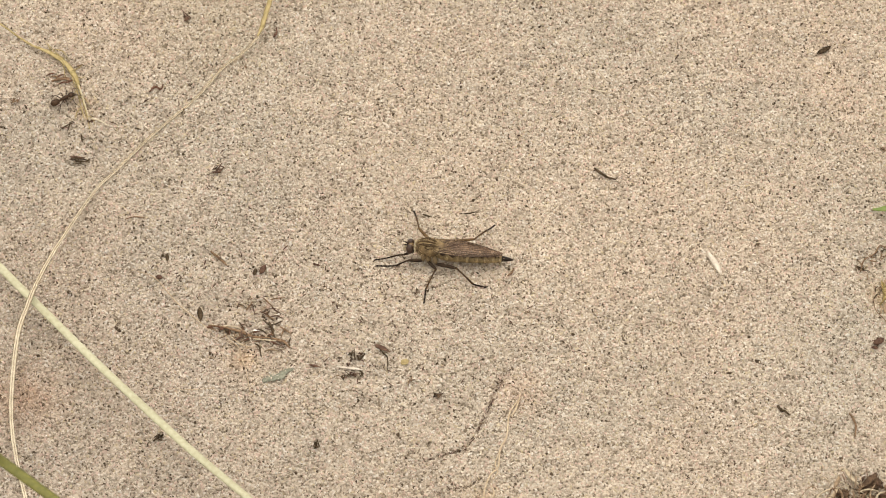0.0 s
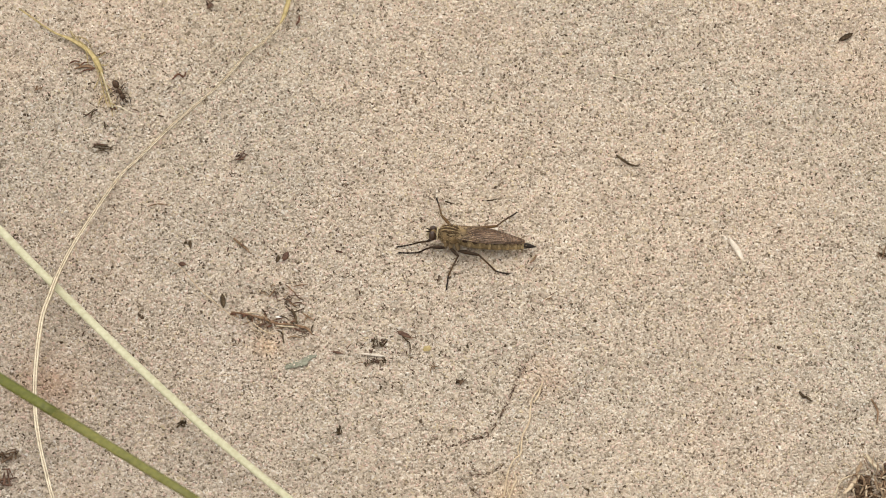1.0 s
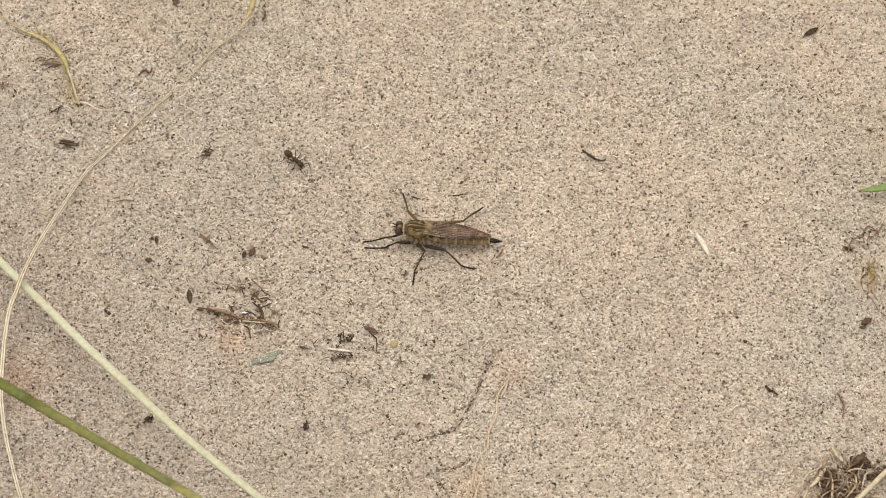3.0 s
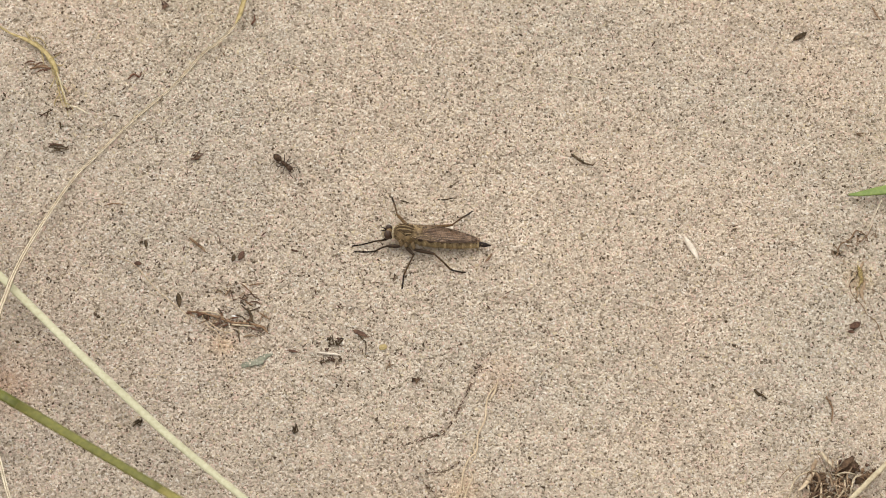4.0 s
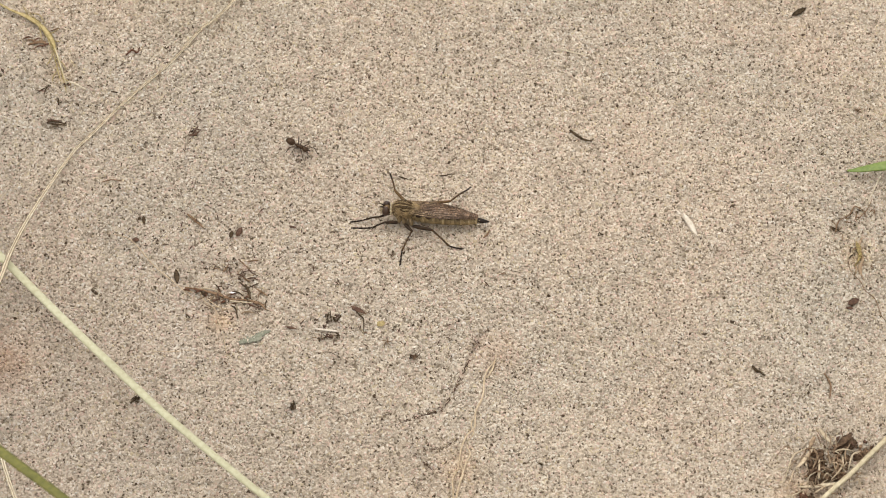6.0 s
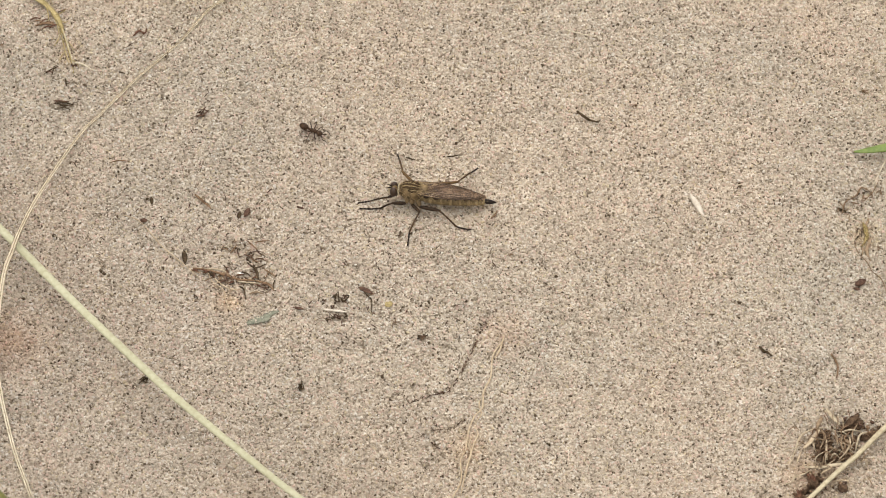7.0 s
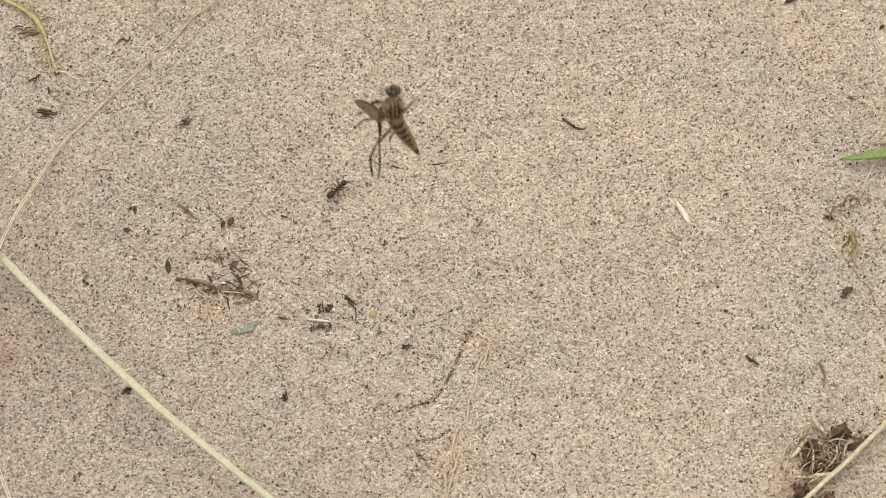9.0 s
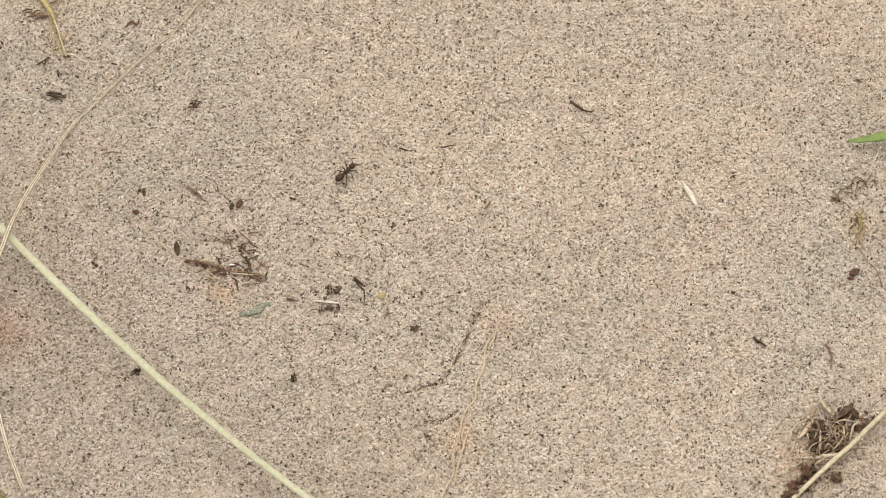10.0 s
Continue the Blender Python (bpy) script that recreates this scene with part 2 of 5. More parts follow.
def sweep(bm, points, width, thick=None, sides=8, rib=0.0, steps=4, twist=0.0, rough=0.0):
    """A tapered, rounded strand in millimetres along a curve. width and thick are half sizes, as lists along it; rib: depth of lengthwise grooves."""
    line = smooth_line(points, steps) if steps > 1 else [Vector(v) for v in points]
    thick = thick or width
    rings, count = [], len(line)
    for i, c in enumerate(line):
        s = i / (count - 1)
        w, h = np.interp(s, np.linspace(0, 1, len(width)), width), np.interp(s, np.linspace(0, 1, len(thick)), thick)
        tangent = (line[min(i + 1, count - 1)] - line[max(i - 1, 0)]).normalized()
        side = tangent.cross(Vector((0, 0, 1)))
        side = side.normalized() if side.length > 1e-3 else Vector((1, 0, 0))
        up = side.cross(tangent)
        turn = twist * s
        side, up = side * math.cos(turn) + up * math.sin(turn), up * math.cos(turn) - side * math.sin(turn)
        ring = []
        for k in range(sides):
            a = 2 * math.pi * k / sides
            r = (1 - rib * (k % 2)) * (1 + rough * noise.noise(Vector((c.x * 2 + k, c.y * 2, s * 9))))
            ring.append(bm.verts.new((c + side * w * r * math.cos(a) + up * h * r * math.sin(a)) * MM))
        rings.append(ring)
    for a, b in zip(rings, rings[1:]):
        for k in range(sides):
            bm.faces.new((a[k], a[(k + 1) % sides], b[(k + 1) % sides], b[k]))
    bm.faces.new(rings[0])
    bm.faces.new(rings[-1][::-1])
    return bm


def ball(bm, at, size, rough=0.0, detail=2, seed=0.0, turn=(0, 0, 0)):
    """A rounded lump in millimetres, roughened by noise."""
    made = bmesh.ops.create_icosphere(bm, subdivisions=detail, radius=1.0)["verts"]
    spin = Euler([radians(a) for a in turn]).to_matrix()
    for v in made:
        r = 1 + rough * noise.noise(v.co * 1.7 + Vector((seed, seed * 2, 0))) + 0.5 * rough * noise.noise(v.co * 4.1 + Vector((0, seed, seed)))
        v.co = (Vector(at) + spin @ Vector((v.co.x * size[0], v.co.y * size[1], v.co.z * size[2])) * r) * MM
    return bm


# ---- the sand ----
rng = np.random.default_rng(7)
WAVES = [(2 * math.pi / wl, a, amp, ph) for wl, a, amp, ph in zip(np.geomspace(90, 5, 26), rng.uniform(0, math.pi, 26), 0.0045 * np.geomspace(90, 5, 26) ** 0.95, rng.uniform(0, 6.28, 26))]


def near_line(x, y, points):
    """The distance of each place from a bent line."""
    best = np.full(np.shape(x), 1e9)
    for (ax, ay), (bx, by) in zip(points, points[1:]):
        dx, dy = bx - ax, by - ay
        s = np.clip(((x - ax) * dx + (y - ay) * dy) / (dx * dx + dy * dy), 0, 1)
        best = np.minimum(best, np.hypot(x - ax - s * dx, y - ay - s * dy))
    return best


SCARP = ((6.78, -18.16), (5.46, -19.47), (4.59, -21.29), (3.27, -24.4), (1.96, -28.02), (0.45, -31.09), (-1.06, -33.65), (-2.78, -34.15), (-4.07, -34.65), (-6.22, -35.41), (-8.8, -36.41))
SCARP_LOW = ((-3.84, -40.74), (-2.34, -40.85), (-0.63, -40.35), (1.52, -38.99))
SCARP_FOOT = ((-5.98, -41.23), (-4.47, -42.5), (-3.19, -43.76), (-1.05, -44.87))
TRACK = ((-40.31, 5.22), (-42.10, 3.28), (-43.27, 4.87))
PITS = ((*(63.86, 1.02), 1.3, 0.9), (*(65.69, 4.08), 1.4, 0.7), (*(67.59, 4.87), 1.2, 0.6), (*(70.31, 26.42), 1.6, 0.5), (*(-68.79, -39.21), 3.0, 1.2), (*(65.00, -22.05), 2.5, 0.25), (*(-20.76, 2.38), 5.0, 0.3), (*(15.31, -3.26), 2.0, 0.3))


def height(x, y):
    """The sand's height in millimetres over a place in millimetres."""
    x, y = np.asarray(x, float), np.asarray(y, float)
    near = np.exp(-(np.hypot(x, y) / 400) ** 2)
    h = sum(amp * np.sin(k * (x * math.cos(a) + y * math.sin(a)) + ph) for k, a, amp, ph in WAVES) * near
    h = h - 0.75 * np.exp(-(near_line(x, y, SCARP) / 0.5) ** 2)
    h = h - 0.6 * np.exp(-(near_line(x, y, SCARP_LOW) / 0.45) ** 2) - 0.6 * np.exp(-(near_line(x, y, SCARP_FOOT) / 0.45) ** 2)
    h = h - 0.4 * np.exp(-(near_line(x, y, TRACK) / 0.8) ** 2)
    for px, py, r, d in PITS:
        h = h - d * np.exp(-((x - px) ** 2 + (y - py) ** 2) / (r * r))
    far = np.hypot(x, y)
    return h + np.where(far > 900, 180 * (1 - np.cos(far / 2600)) * 0.5, 0) * (far < 4e5)


def on(xy, up=0.0):
    return (xy[0], xy[1], float(height(xy[0], xy[1])) + up)


def axis(low, high, step):
    inner = np.arange(low, high + step / 2, step)
    outer = np.geomspace(step, 3.0e6, 52).cumsum()
    return np.concatenate([low - outer[::-1], inner, high + outer])


gx, gy = axis(-96, 92, 0.6), axis(-74, 74, 0.6)
mx, my = np.meshgrid(gx, gy)
places = np.stack([mx, my, height(mx, my) - 0.26], -1).reshape(-1, 3) * MM
index = np.arange(len(gx) * len(gy)).reshape(len(gy), len(gx))
quads = np.stack([index[:-1, :-1], index[:-1, 1:], index[1:, 1:], index[1:, :-1]], -1).reshape(-1, 4)
sheet = bpy.data.meshes.new("ground")
sheet.from_pydata(places, [], quads)
sheet.polygons.foreach_set("use_smooth", [True] * len(quads))
sheet.materials.append(SAND)
tagged(new("ground", sheet), "dry tan dune sand, gently uneven, with small scarps", "sand", kind="structure")


def scatter_grains():
    """Loose grains of quartz that cover the sand: eight-sided chips, each of its own shape."""
    step = 0.355
    xs, ys = np.meshgrid(np.arange(-116, 113, step), np.arange(-93, 94, step))
    x, y = xs.ravel(), ys.ravel()
    # past the middle stretch the loose grains thin out into the bare sheet
    past = np.hypot(np.maximum(np.abs(x + 1.5) - 84.5, 0), np.maximum(np.abs(y - 0.5) - 63.5, 0))
    keep = rng.uniform(0, 1, len(x)) < np.clip(1 - past / 30, 0, 1) ** 2.2
    x, y = x[keep], y[keep]
    n = len(x)
    x, y = x + rng.uniform(-0.17, 0.17, n), y + rng.uniform(-0.17, 0.17, n)
    r = np.clip(rng.lognormal(math.log(0.17), 0.25, n), 0.09, 0.28)
    z = height(x, y) + rng.uniform(-0.2, 0.05, n)
    base = np.array([(1, 0, 0), (-1, 0, 0), (0, 1, 0), (0, -1, 0), (0, 0, 1), (0, 0, -1)], float)
    shape = base[None] * rng.uniform(0.7, 1.25, (n, 6, 1)) + rng.uniform(-0.34, 0.34, (n, 6, 3))
    shape[:, :, 0] *= rng.uniform(0.9, 1.9, (n, 1))
    q = rng.normal(size=(n, 4))
    q /= np.linalg.norm(q, axis=1)[:, None]
    w, a, b, c = q.T
    turn = np.stack([1 - 2 * (b * b + c * c), 2 * (a * b - c * w), 2 * (a * c + b * w), 2 * (a * b + c * w), 1 - 2 * (a * a + c * c), 2 * (b * c - a * w),
                     2 * (a * c - b * w), 2 * (b * c + a * w), 1 - 2 * (a * a + b * b)], -1).reshape(n, 3, 3)
    co = np.einsum("nij,nkj->nki", turn, shape) * r[:, None, None] + np.stack([x, y, z], -1)[:, None]
    tri = np.array([(0, 2, 4), (2, 1, 4), (1, 3, 4), (3, 0, 4), (2, 0, 5), (1, 2, 5), (3, 1, 5), (0, 3, 5)])
    faces = (np.arange(n)[:, None, None] * 6 + tri[None]).reshape(-1)
    data = bpy.data.meshes.new("sand_grains")
    data.vertices.add(n * 6)
    data.vertices.foreach_set("co", (co * MM).astype(np.float32).ravel())
    data.loops.add(len(faces))
    data.loops.foreach_set("vertex_index", faces.astype(np.int32))
    data.polygons.add(len(faces) // 3)
    data.polygons.foreach_set("loop_start", np.arange(0, len(faces), 3, dtype=np.int32))
    data.polygons.foreach_set("use_smooth", np.zeros(len(faces) // 3, bool))
    data.update(calc_edges=True)
    data.materials.append(GRAIN)
    return tagged(new("sand_grains", data), "loose tan, rose and grey sand grains covering the ground", "sand", kind="stuff")


scatter_grains()


# ---- the robber fly ----
FLY = (-7.286, 3.105)
FLY_YAW = 174.0
fly = empty("robber_fly", (*FLY, 0), "slender tan-brown robber fly with folded smoky wings on sand", "insect")
fly.rotation_euler = (0, 0, radians(FLY_YAW))
BODY = Vector((0.05, -0.1, 2.75))
back = bmesh.new()
ball(back, BODY, (2.3, 1.6, 1.62), 0.05, 3)
ball(back, BODY + Vector((0.35, 0, 0.28)), (1.75, 1.35, 1.45), 0.05, 3)
ball(back, (-1.95, -0.1, 3.3), (0.8, 0.95, 0.62), 0.06, 2)
thorax = part("thorax", back, HORN, fly, "grey-brown hairy thorax with dark stripes")


def hairs(bm, count, centre, size, length, lean, thick=0.018, top=True, seed=1):
    """Short bristles standing on a rounded body."""
    r = random.Random(seed)
    for _ in range(count):
        d = Vector((r.uniform(-1, 1), r.uniform(-1, 1), r.uniform(-0.2 if top else -1, 1))).normalized()
        foot = Vector(centre) + Vector((d.x * size[0], d.y * size[1], d.z * size[2])) * 0.97
        tip = foot + (d + Vector(lean) + Vector((r.uniform(-.3, .3), r.uniform(-.3, .3), r.uniform(-.3, .3)))).normalized() * length * r.uniform(0.6, 1.2)
        sweep(bm, [foot, (foot + tip) / 2, tip], [thick, thick, thick * 0.3], sides=3, steps=1)
    return bm


part("thorax_hair", hairs(bmesh.new(), 260, BODY, (2.32, 1.62, 1.64), 0.5, (-0.7, 0, 0.0), thick=0.024), HAIR, thorax, "pale golden hair")
side_hair = bmesh.new()
for s in (-1, 1):
    for x, z in ((1.2, 1.9), (0.2, 1.7), (-0.9, 1.75), (-1.6, 2.1)):
        hairs(side_hair, 22, (x, s * 1.15 - 0.1, z), (0.5, 0.45, 0.5), 0.5, (-0.3, s * 0.9, -0.2), thick=0.024, top=False, seed=int(30 + x * 10 + s))
part("flank_hair", side_hair, HAIR, thorax, "pale dusty hair on the flanks")


def on_back(x, y, up=0.02):
    """A place on top of the thorax."""
    q = max(0.0, 1 - ((x - 0.4) / 1.78) ** 2 - (y / 1.38) ** 2)
    q2 = max(0.0, 1 - (x / 2.32) ** 2 - (y / 1.62) ** 2)
    return Vector((x, y - 0.1, max(3.03 + 1.47 * math.sqrt(q), 2.75 + 1.64 * math.sqrt(q2)) + up))


for y, x0, x1, w in ((0.0, 1.85, -1.5, 0.15), (-0.62, 1.5, -1.4, 0.2), (0.62, 1.5, -1.4, 0.2), (-1.12, 0.7, -1.0, 0.12), (1.12, 0.7, -1.0, 0.12)):
    line = [on_back(x0 + (x1 - x0) * k / 6, y * (0.75 + 0.25 * math.sin(math.pi * k / 6))) for k in range(7)]
    part("stripe", sweep(bmesh.new(), line, [w * 0.4, w * 1.4, w * 0.9, w * 1.5, w * 0.8, w * 1.2, w * 0.3], [0.05], sides=6, steps=3, rough=0.9), STRIPE, thorax, "dark brown stripe along the back")
for y, x0, x1, w in ((-0.3, 1.7, -0.9, 0.055), (0.3, 1.5, -1.5, 0.055), (-0.95, 1.0, -1.5, 0.07), (0.95, 1.0, -1.5, 0.07)):
    line = [on_back(x0 + (x1 - x0) * k / 6, y * (0.75 + 0.25 * math.sin(math.pi * k / 6)), 0.03) for k in range(7)]
    part("dust_line", sweep(bmesh.new(), line, [w * 0.4, w, w * 0.6, w * 1.1, w, w * 0.7, w * 0.3], [0.04], sides=6, steps=3, rough=0.9), BAND, thorax, "golden dusty line along the back")
collar = bmesh.new()
for k in range(14):
    a = math.pi * (k + 0.5) / 14
    c = Vector((2.02, -0.1 + math.cos(a) * 1.0, 2.55 + math.sin(a) * 1.05))
    sweep(collar, [c, c + Vector((0.22, math.cos(a) * 0.18, math.sin(a) * 0.18))], [0.12, 0.05], sides=5, steps=1)
part("collar", collar, PALE_HAIR, thorax, "pale hairy collar behind the head")

HEAD = Vector((2.85, -0.2, 2.65))
head = part("head", ball(bmesh.new(), HEAD, (0.5, 0.98, 0.78), 0.05, 2), HORN, fly, "broad head with bulging eyes")
for side in (-1, 1):
    part("eye", ball(bmesh.new(), HEAD + Vector((0.12, side * 0.66, 0.06)), (0.62, 0.6, 0.92), 0.0, 3, turn=(side * 14, 0, side * -12)), EYE, head, "bulging dark brown compound eye")
    part("antenna", sweep(bmesh.new(), [HEAD + Vector(p) for p in ((0.5, side * 0.14, 0.45), (0.8, side * 0.24, 0.62), (1.12, side * 0.34, 0.66), (1.42, side * 0.4, 0.6))], [0.12, 0.13, 0.08, 0.03], sides=6), BLACK, head, "short black antenna")
part("beard", hairs(bmesh.new(), 110, HEAD + Vector((0.48, 0, -0.2)), (0.3, 0.5, 0.42), 0.7, (1.1, 0, -0.4), thick=0.026, top=False, seed=4), PALE_HAIR, head, "pale bristly beard")
part("proboscis", sweep(bmesh.new(), [HEAD + Vector(p) for p in ((0.45, 0, -0.4), (0.9, 0, -0.6), (1.3, 0, -0.75))], [0.16, 0.12, 0.05], sides=6), BLACK, head, "short black beak")

WAIST = Vector((-1.6, 0.0, 2.1))
SPINE = [(-1.6, 0.0, 2.1, 1.15), (-3.2, 0.1, 1.8, 1.2), (-4.9, 0.1, 1.68, 1.2), (-6.5, 0.1, 1.6, 1.14), (-8.0, 0.05, 1.54, 1.04), (-9.4, 0.0, 1.48, 0.92), (-10.7, -0.06, 1.42, 0.78), (-11.8, -0.12, 1.38, 0.62)]
abdomen = part("abdomen", sweep(bmesh.new(), [Vector(s[:3]) - WAIST for s in SPINE], [s[3] for s in SPINE], [s[3] * 0.88 for s in SPINE], sides=18, steps=3, rough=0.05), DUSTY, fly, "long tapering yellow-brown abdomen", at=WAIST)
for a, b in zip(SPINE, SPINE[1:]):
    p, q = Vector(a[:3]) - WAIST, Vector(b[:3]) - WAIST
    along = (q - p).normalized()
    rr = a[3] * 0.08 + b[3] * 0.92
    part("band", sweep(bmesh.new(), [p.lerp(q, 0.86), q, q + along * 0.16], [rr + 0.02, b[3] + 0.035, b[3] + 0.01], [rr * 0.88 + 0.02, b[3] * 0.88 + 0.035, b[3] * 0.88 + 0.01], sides=18, steps=1), BAND, abdomen, "pale band behind a segment")
    up = Vector((0, 0, 1))
    plate = [p.lerp(q, k) + up * (a[3] * (1 - k) + b[3] * k) * 0.22 for k in (0.1, 0.5, 0.82)]
    part("back_plate", sweep(bmesh.new(), plate, [a[3] * 0.84, b[3] * 0.9, b[3] * 0.86], [a[3] * 0.68, b[3] * 0.73, b[3] * 0.69], sides=14, steps=2), LEG, abdomen, "dark brown plate on the back of a segment")
    for side in (-1, 1):
        c = q + Vector((0.12, side * b[3] * 0.88, b[3] * 0.32))
        part("side_spot", ball(bmesh.new(), c, (0.07, 0.08, 0.34), 0.2, 1, b[0], (side * 20, 0, 0)), PALE_HAIR, abdomen, "pale yellow spot at a segment's edge")
fringe = bmesh.new()
for i, (x, y, z, r) in enumerate(SPINE[:-1]):
    hairs(fringe, 30, Vector((x - 0.7, y, z)) - WAIST, (0.8, r, r * 0.88), 0.55, (-0.6, 0, -0.3), thick=0.026, top=False, seed=70 + i)
part("abdomen_hair", fringe, HAIR, abdomen, "short golden hair along the sides")
part("ovipositor", sweep(bmesh.new(), [Vector(p) - WAIST for p in [(-11.5, -0.1, 1.42), (-12.2, -0.13, 1.4), (-13.1, -0.14, 1.38), (-13.9, -0.12, 1.36)]], [0.56, 0.5, 0.36, 0.1], [0.5, 0.46, 0.3, 0.08], sides=12), BLACK, abdomen, "glossy black pointed tail end")


def wing(side, lift):
    """A long wing that lies back over the abdomen; its hinge is its origin, its stiff front edge the outer one."""
    shape = [(0.0, 0.10, 0.16), (0.05, 0.18, 0.55), (0.12, 0.26, 1.15), (0.22, 0.36, 1.9), (0.36, 0.40, 2.4), (0.52, 0.26, 2.5), (0.68, -0.04, 2.3), (0.8, -0.34, 2.06), (0.89, -0.62, 1.88), (0.95, -0.88, 1.72), (0.985, -1.1, 1.58), (1.0, -1.25, 1.42)]
    bm, span, cells = bmesh.new(), 11.3, 10
    rows = []
    for s, out, back in shape:
        edge = []
        for k in range(cells + 1):
            u = k / cells
            edge.append((-span * s, side * (out - (out + back) * u), 0.05 * math.sin(k * 2.4 + s * 5) * (1 - s * 0.5) + 0.3 * math.sin(math.pi * u) * math.sin(math.pi * min(s * 1.2, 1)) - 0.12 * u))
        rows.append([[bm.verts.new((x * MM, y * MM, (z + d) * MM)) for x, y, z in edge] for d in (0.0, -0.02)])
    for (a, a2), (b, b2) in zip(rows, rows[1:]):
        for k in range(cells):
            bm.faces.new((a[k], a[k + 1], b[k + 1], b[k]))
            bm.faces.new((a2[k], b2[k], b2[k + 1], a2[k + 1]))
        for k in (0, cells):
            bm.faces.new((a[k], b[k], b2[k], a2[k]))
    bm.faces.new(rows[0][0] + rows[0][1][::-1])
    bm.faces.new(rows[-1][0] + rows[-1][1][::-1])
    ob = part("wing", bm, WING, fly, "smoky brown see-through wing", at=(-0.9, side * 1.2 - 0.1, 3.55 + lift))

    def at(s, u):
        """A place on the wing: s along it, u from the front edge to the hind one."""
        out, back = np.interp(s, [p[0] for p in shape], [p[1] for p in shape]), np.interp(s, [p[0] for p in shape], [p[2] for p in shape])
        return (-span * s, side * float(out - (out + back) * u), 0.04 + 0.3 * math.sin(math.pi * u) * math.sin(math.pi * min(s * 1.2, 1)) - 0.12 * u)

    veins = bmesh.new()
    for us, s0, s1, w in (((0.0, 0.0, 0.0, 0.02), 0.02, 0.98, 0.075), ((0.3, 0.1, 0.07, 0.12), 0.05, 0.9, 0.05), ((0.4, 0.2, 0.15, 0.3), 0.05, 0.95, 0.05), ((0.5, 0.32, 0.3, 0.5), 0.06, 0.98, 0.045), ((0.6, 0.45, 0.5, 0.72), 0.06, 0.95, 0.045), ((0.7, 0.58, 0.66, 0.9), 0.08, 0.9, 0.04), ((0.8, 0.75, 0.85, 0.98), 0.1, 0.72, 0.04)):
        line = [at(s0 + (s1 - s0) * k / 6, float(np.interp(k / 6, (0, 0.33, 0.66, 1), us))) for k in range(7)]
        sweep(veins, line, [w * 1.0, w * 1.05, w * 0.85, w * 0.55], sides=4, steps=2)
    for s, u0, u1 in ((0.34, 0.1, 0.3), (0.46, 0.3, 0.48), (0.56, 0.5, 0.66), (0.66, 0.12, 0.3), (0.62, 0.66, 0.8), (0.74, 0.34, 0.54)):
        sweep(veins, [at(s, u0), at(s + 0.03, u1)], [0.045, 0.045], sides=4, steps=1)
    part("veins", veins, VEIN, ob, "dark wing veins")
    # reflections on the veins near the hinge, modelled as pale strands
    pale = bmesh.new()
    for us, s1, w in (((0.1, 0.04, 0.05), 0.34, 0.06), ((0.35, 0.2, 0.17), 0.4, 0.045), ((0.5, 0.38, 0.33), 0.3, 0.045), ((0.65, 0.52, 0.55), 0.26, 0.04), ((0.85, 0.8, 0.8), 0.2, 0.05)):
        line = [at(0.015 + s1 * k / 5, float(np.interp(k / 5, (0, 0.5, 1), us))) for k in range(6)]
        sweep(pale, [Vector(p) + Vector((0, 0, 0.04)) for p in line], [w * 0.7, w * 0.55, w * 0.2], sides=4, steps=2)
    part("vein_glints", pale, HAIR, ob, "pale golden glints painted along the veins at the wing base")
    return ob


wing_right, wing_left = wing(-1, 0.0), wing(1, 0.14)


def leg(hip, knee, ankle, toe, thick, light, thigh=None):
    """A jointed leg from its hip: a stout thigh, a bristly shin and a dark foot with claws."""
    hip, knee, ankle, toe = (Vector(p) for p in (hip, knee, ankle, toe))
    k, a, t = knee - hip, ankle - hip, toe - hip
    ob = part("leg", ball(sweep(bmesh.new(), [(0, 0, 0), k * 0.3, k * 0.7, k], [thick * 0.75, thick * 1.1, thick, thick * 0.7], sides=8), k, (thick * 0.7,) * 3, detail=1), thigh or LEG, fly, "brown thigh", at=hip)
    bow = (k + a) / 2 + Vector((0, 0, 0.12))
    shin = sweep(bmesh.new(), [k, bow, a], [thick * 0.55, thick * 0.5, thick * 0.6], sides=7)
    r = random.Random(int(abs(k.x * 100)))
    for _ in range(30):
        s = r.uniform(0.1, 1)
        c = k * (1 - s) + a * s
        d = Vector((r.uniform(-1, 1), r.uniform(-1, 1), r.uniform(-0.5, 1))).normalized() * 0.4 + (a - k).normalized() * 0.22
        sweep(shin, [c, c + d], [0.025, 0.006], sides=3, steps=1)
    part("shin", shin, light, ob, "bristly amber-brown shin")
    foot = bmesh.new()
    for i in range(5):
        p, q = a.lerp(t, i / 5), a.lerp(t, (i + 1) / 5)
        sag = Vector((0, 0, -0.12 * math.sin(math.pi * i / 5))), Vector((0, 0, -0.12 * math.sin(math.pi * (i + 1) / 5)))
        sweep(foot, [p + sag[0], q + sag[1]], [thick * 0.4, thick * 0.58], sides=6, steps=1)
    along = (t - a).normalized()
    across = along.cross(Vector((0, 0, 1))).normalized()
    for s in (-1, 1):
        sweep(foot, [t, t + along * 0.2 + across * 0.14 * s, t + along * 0.34 + across * 0.2 * s - Vector((0, 0, 0.1))], [0.06, 0.05, 0.01], sides=4, steps=1)
    part("foot", foot, BLACK, ob, "thin black foot with two claws")
    return ob


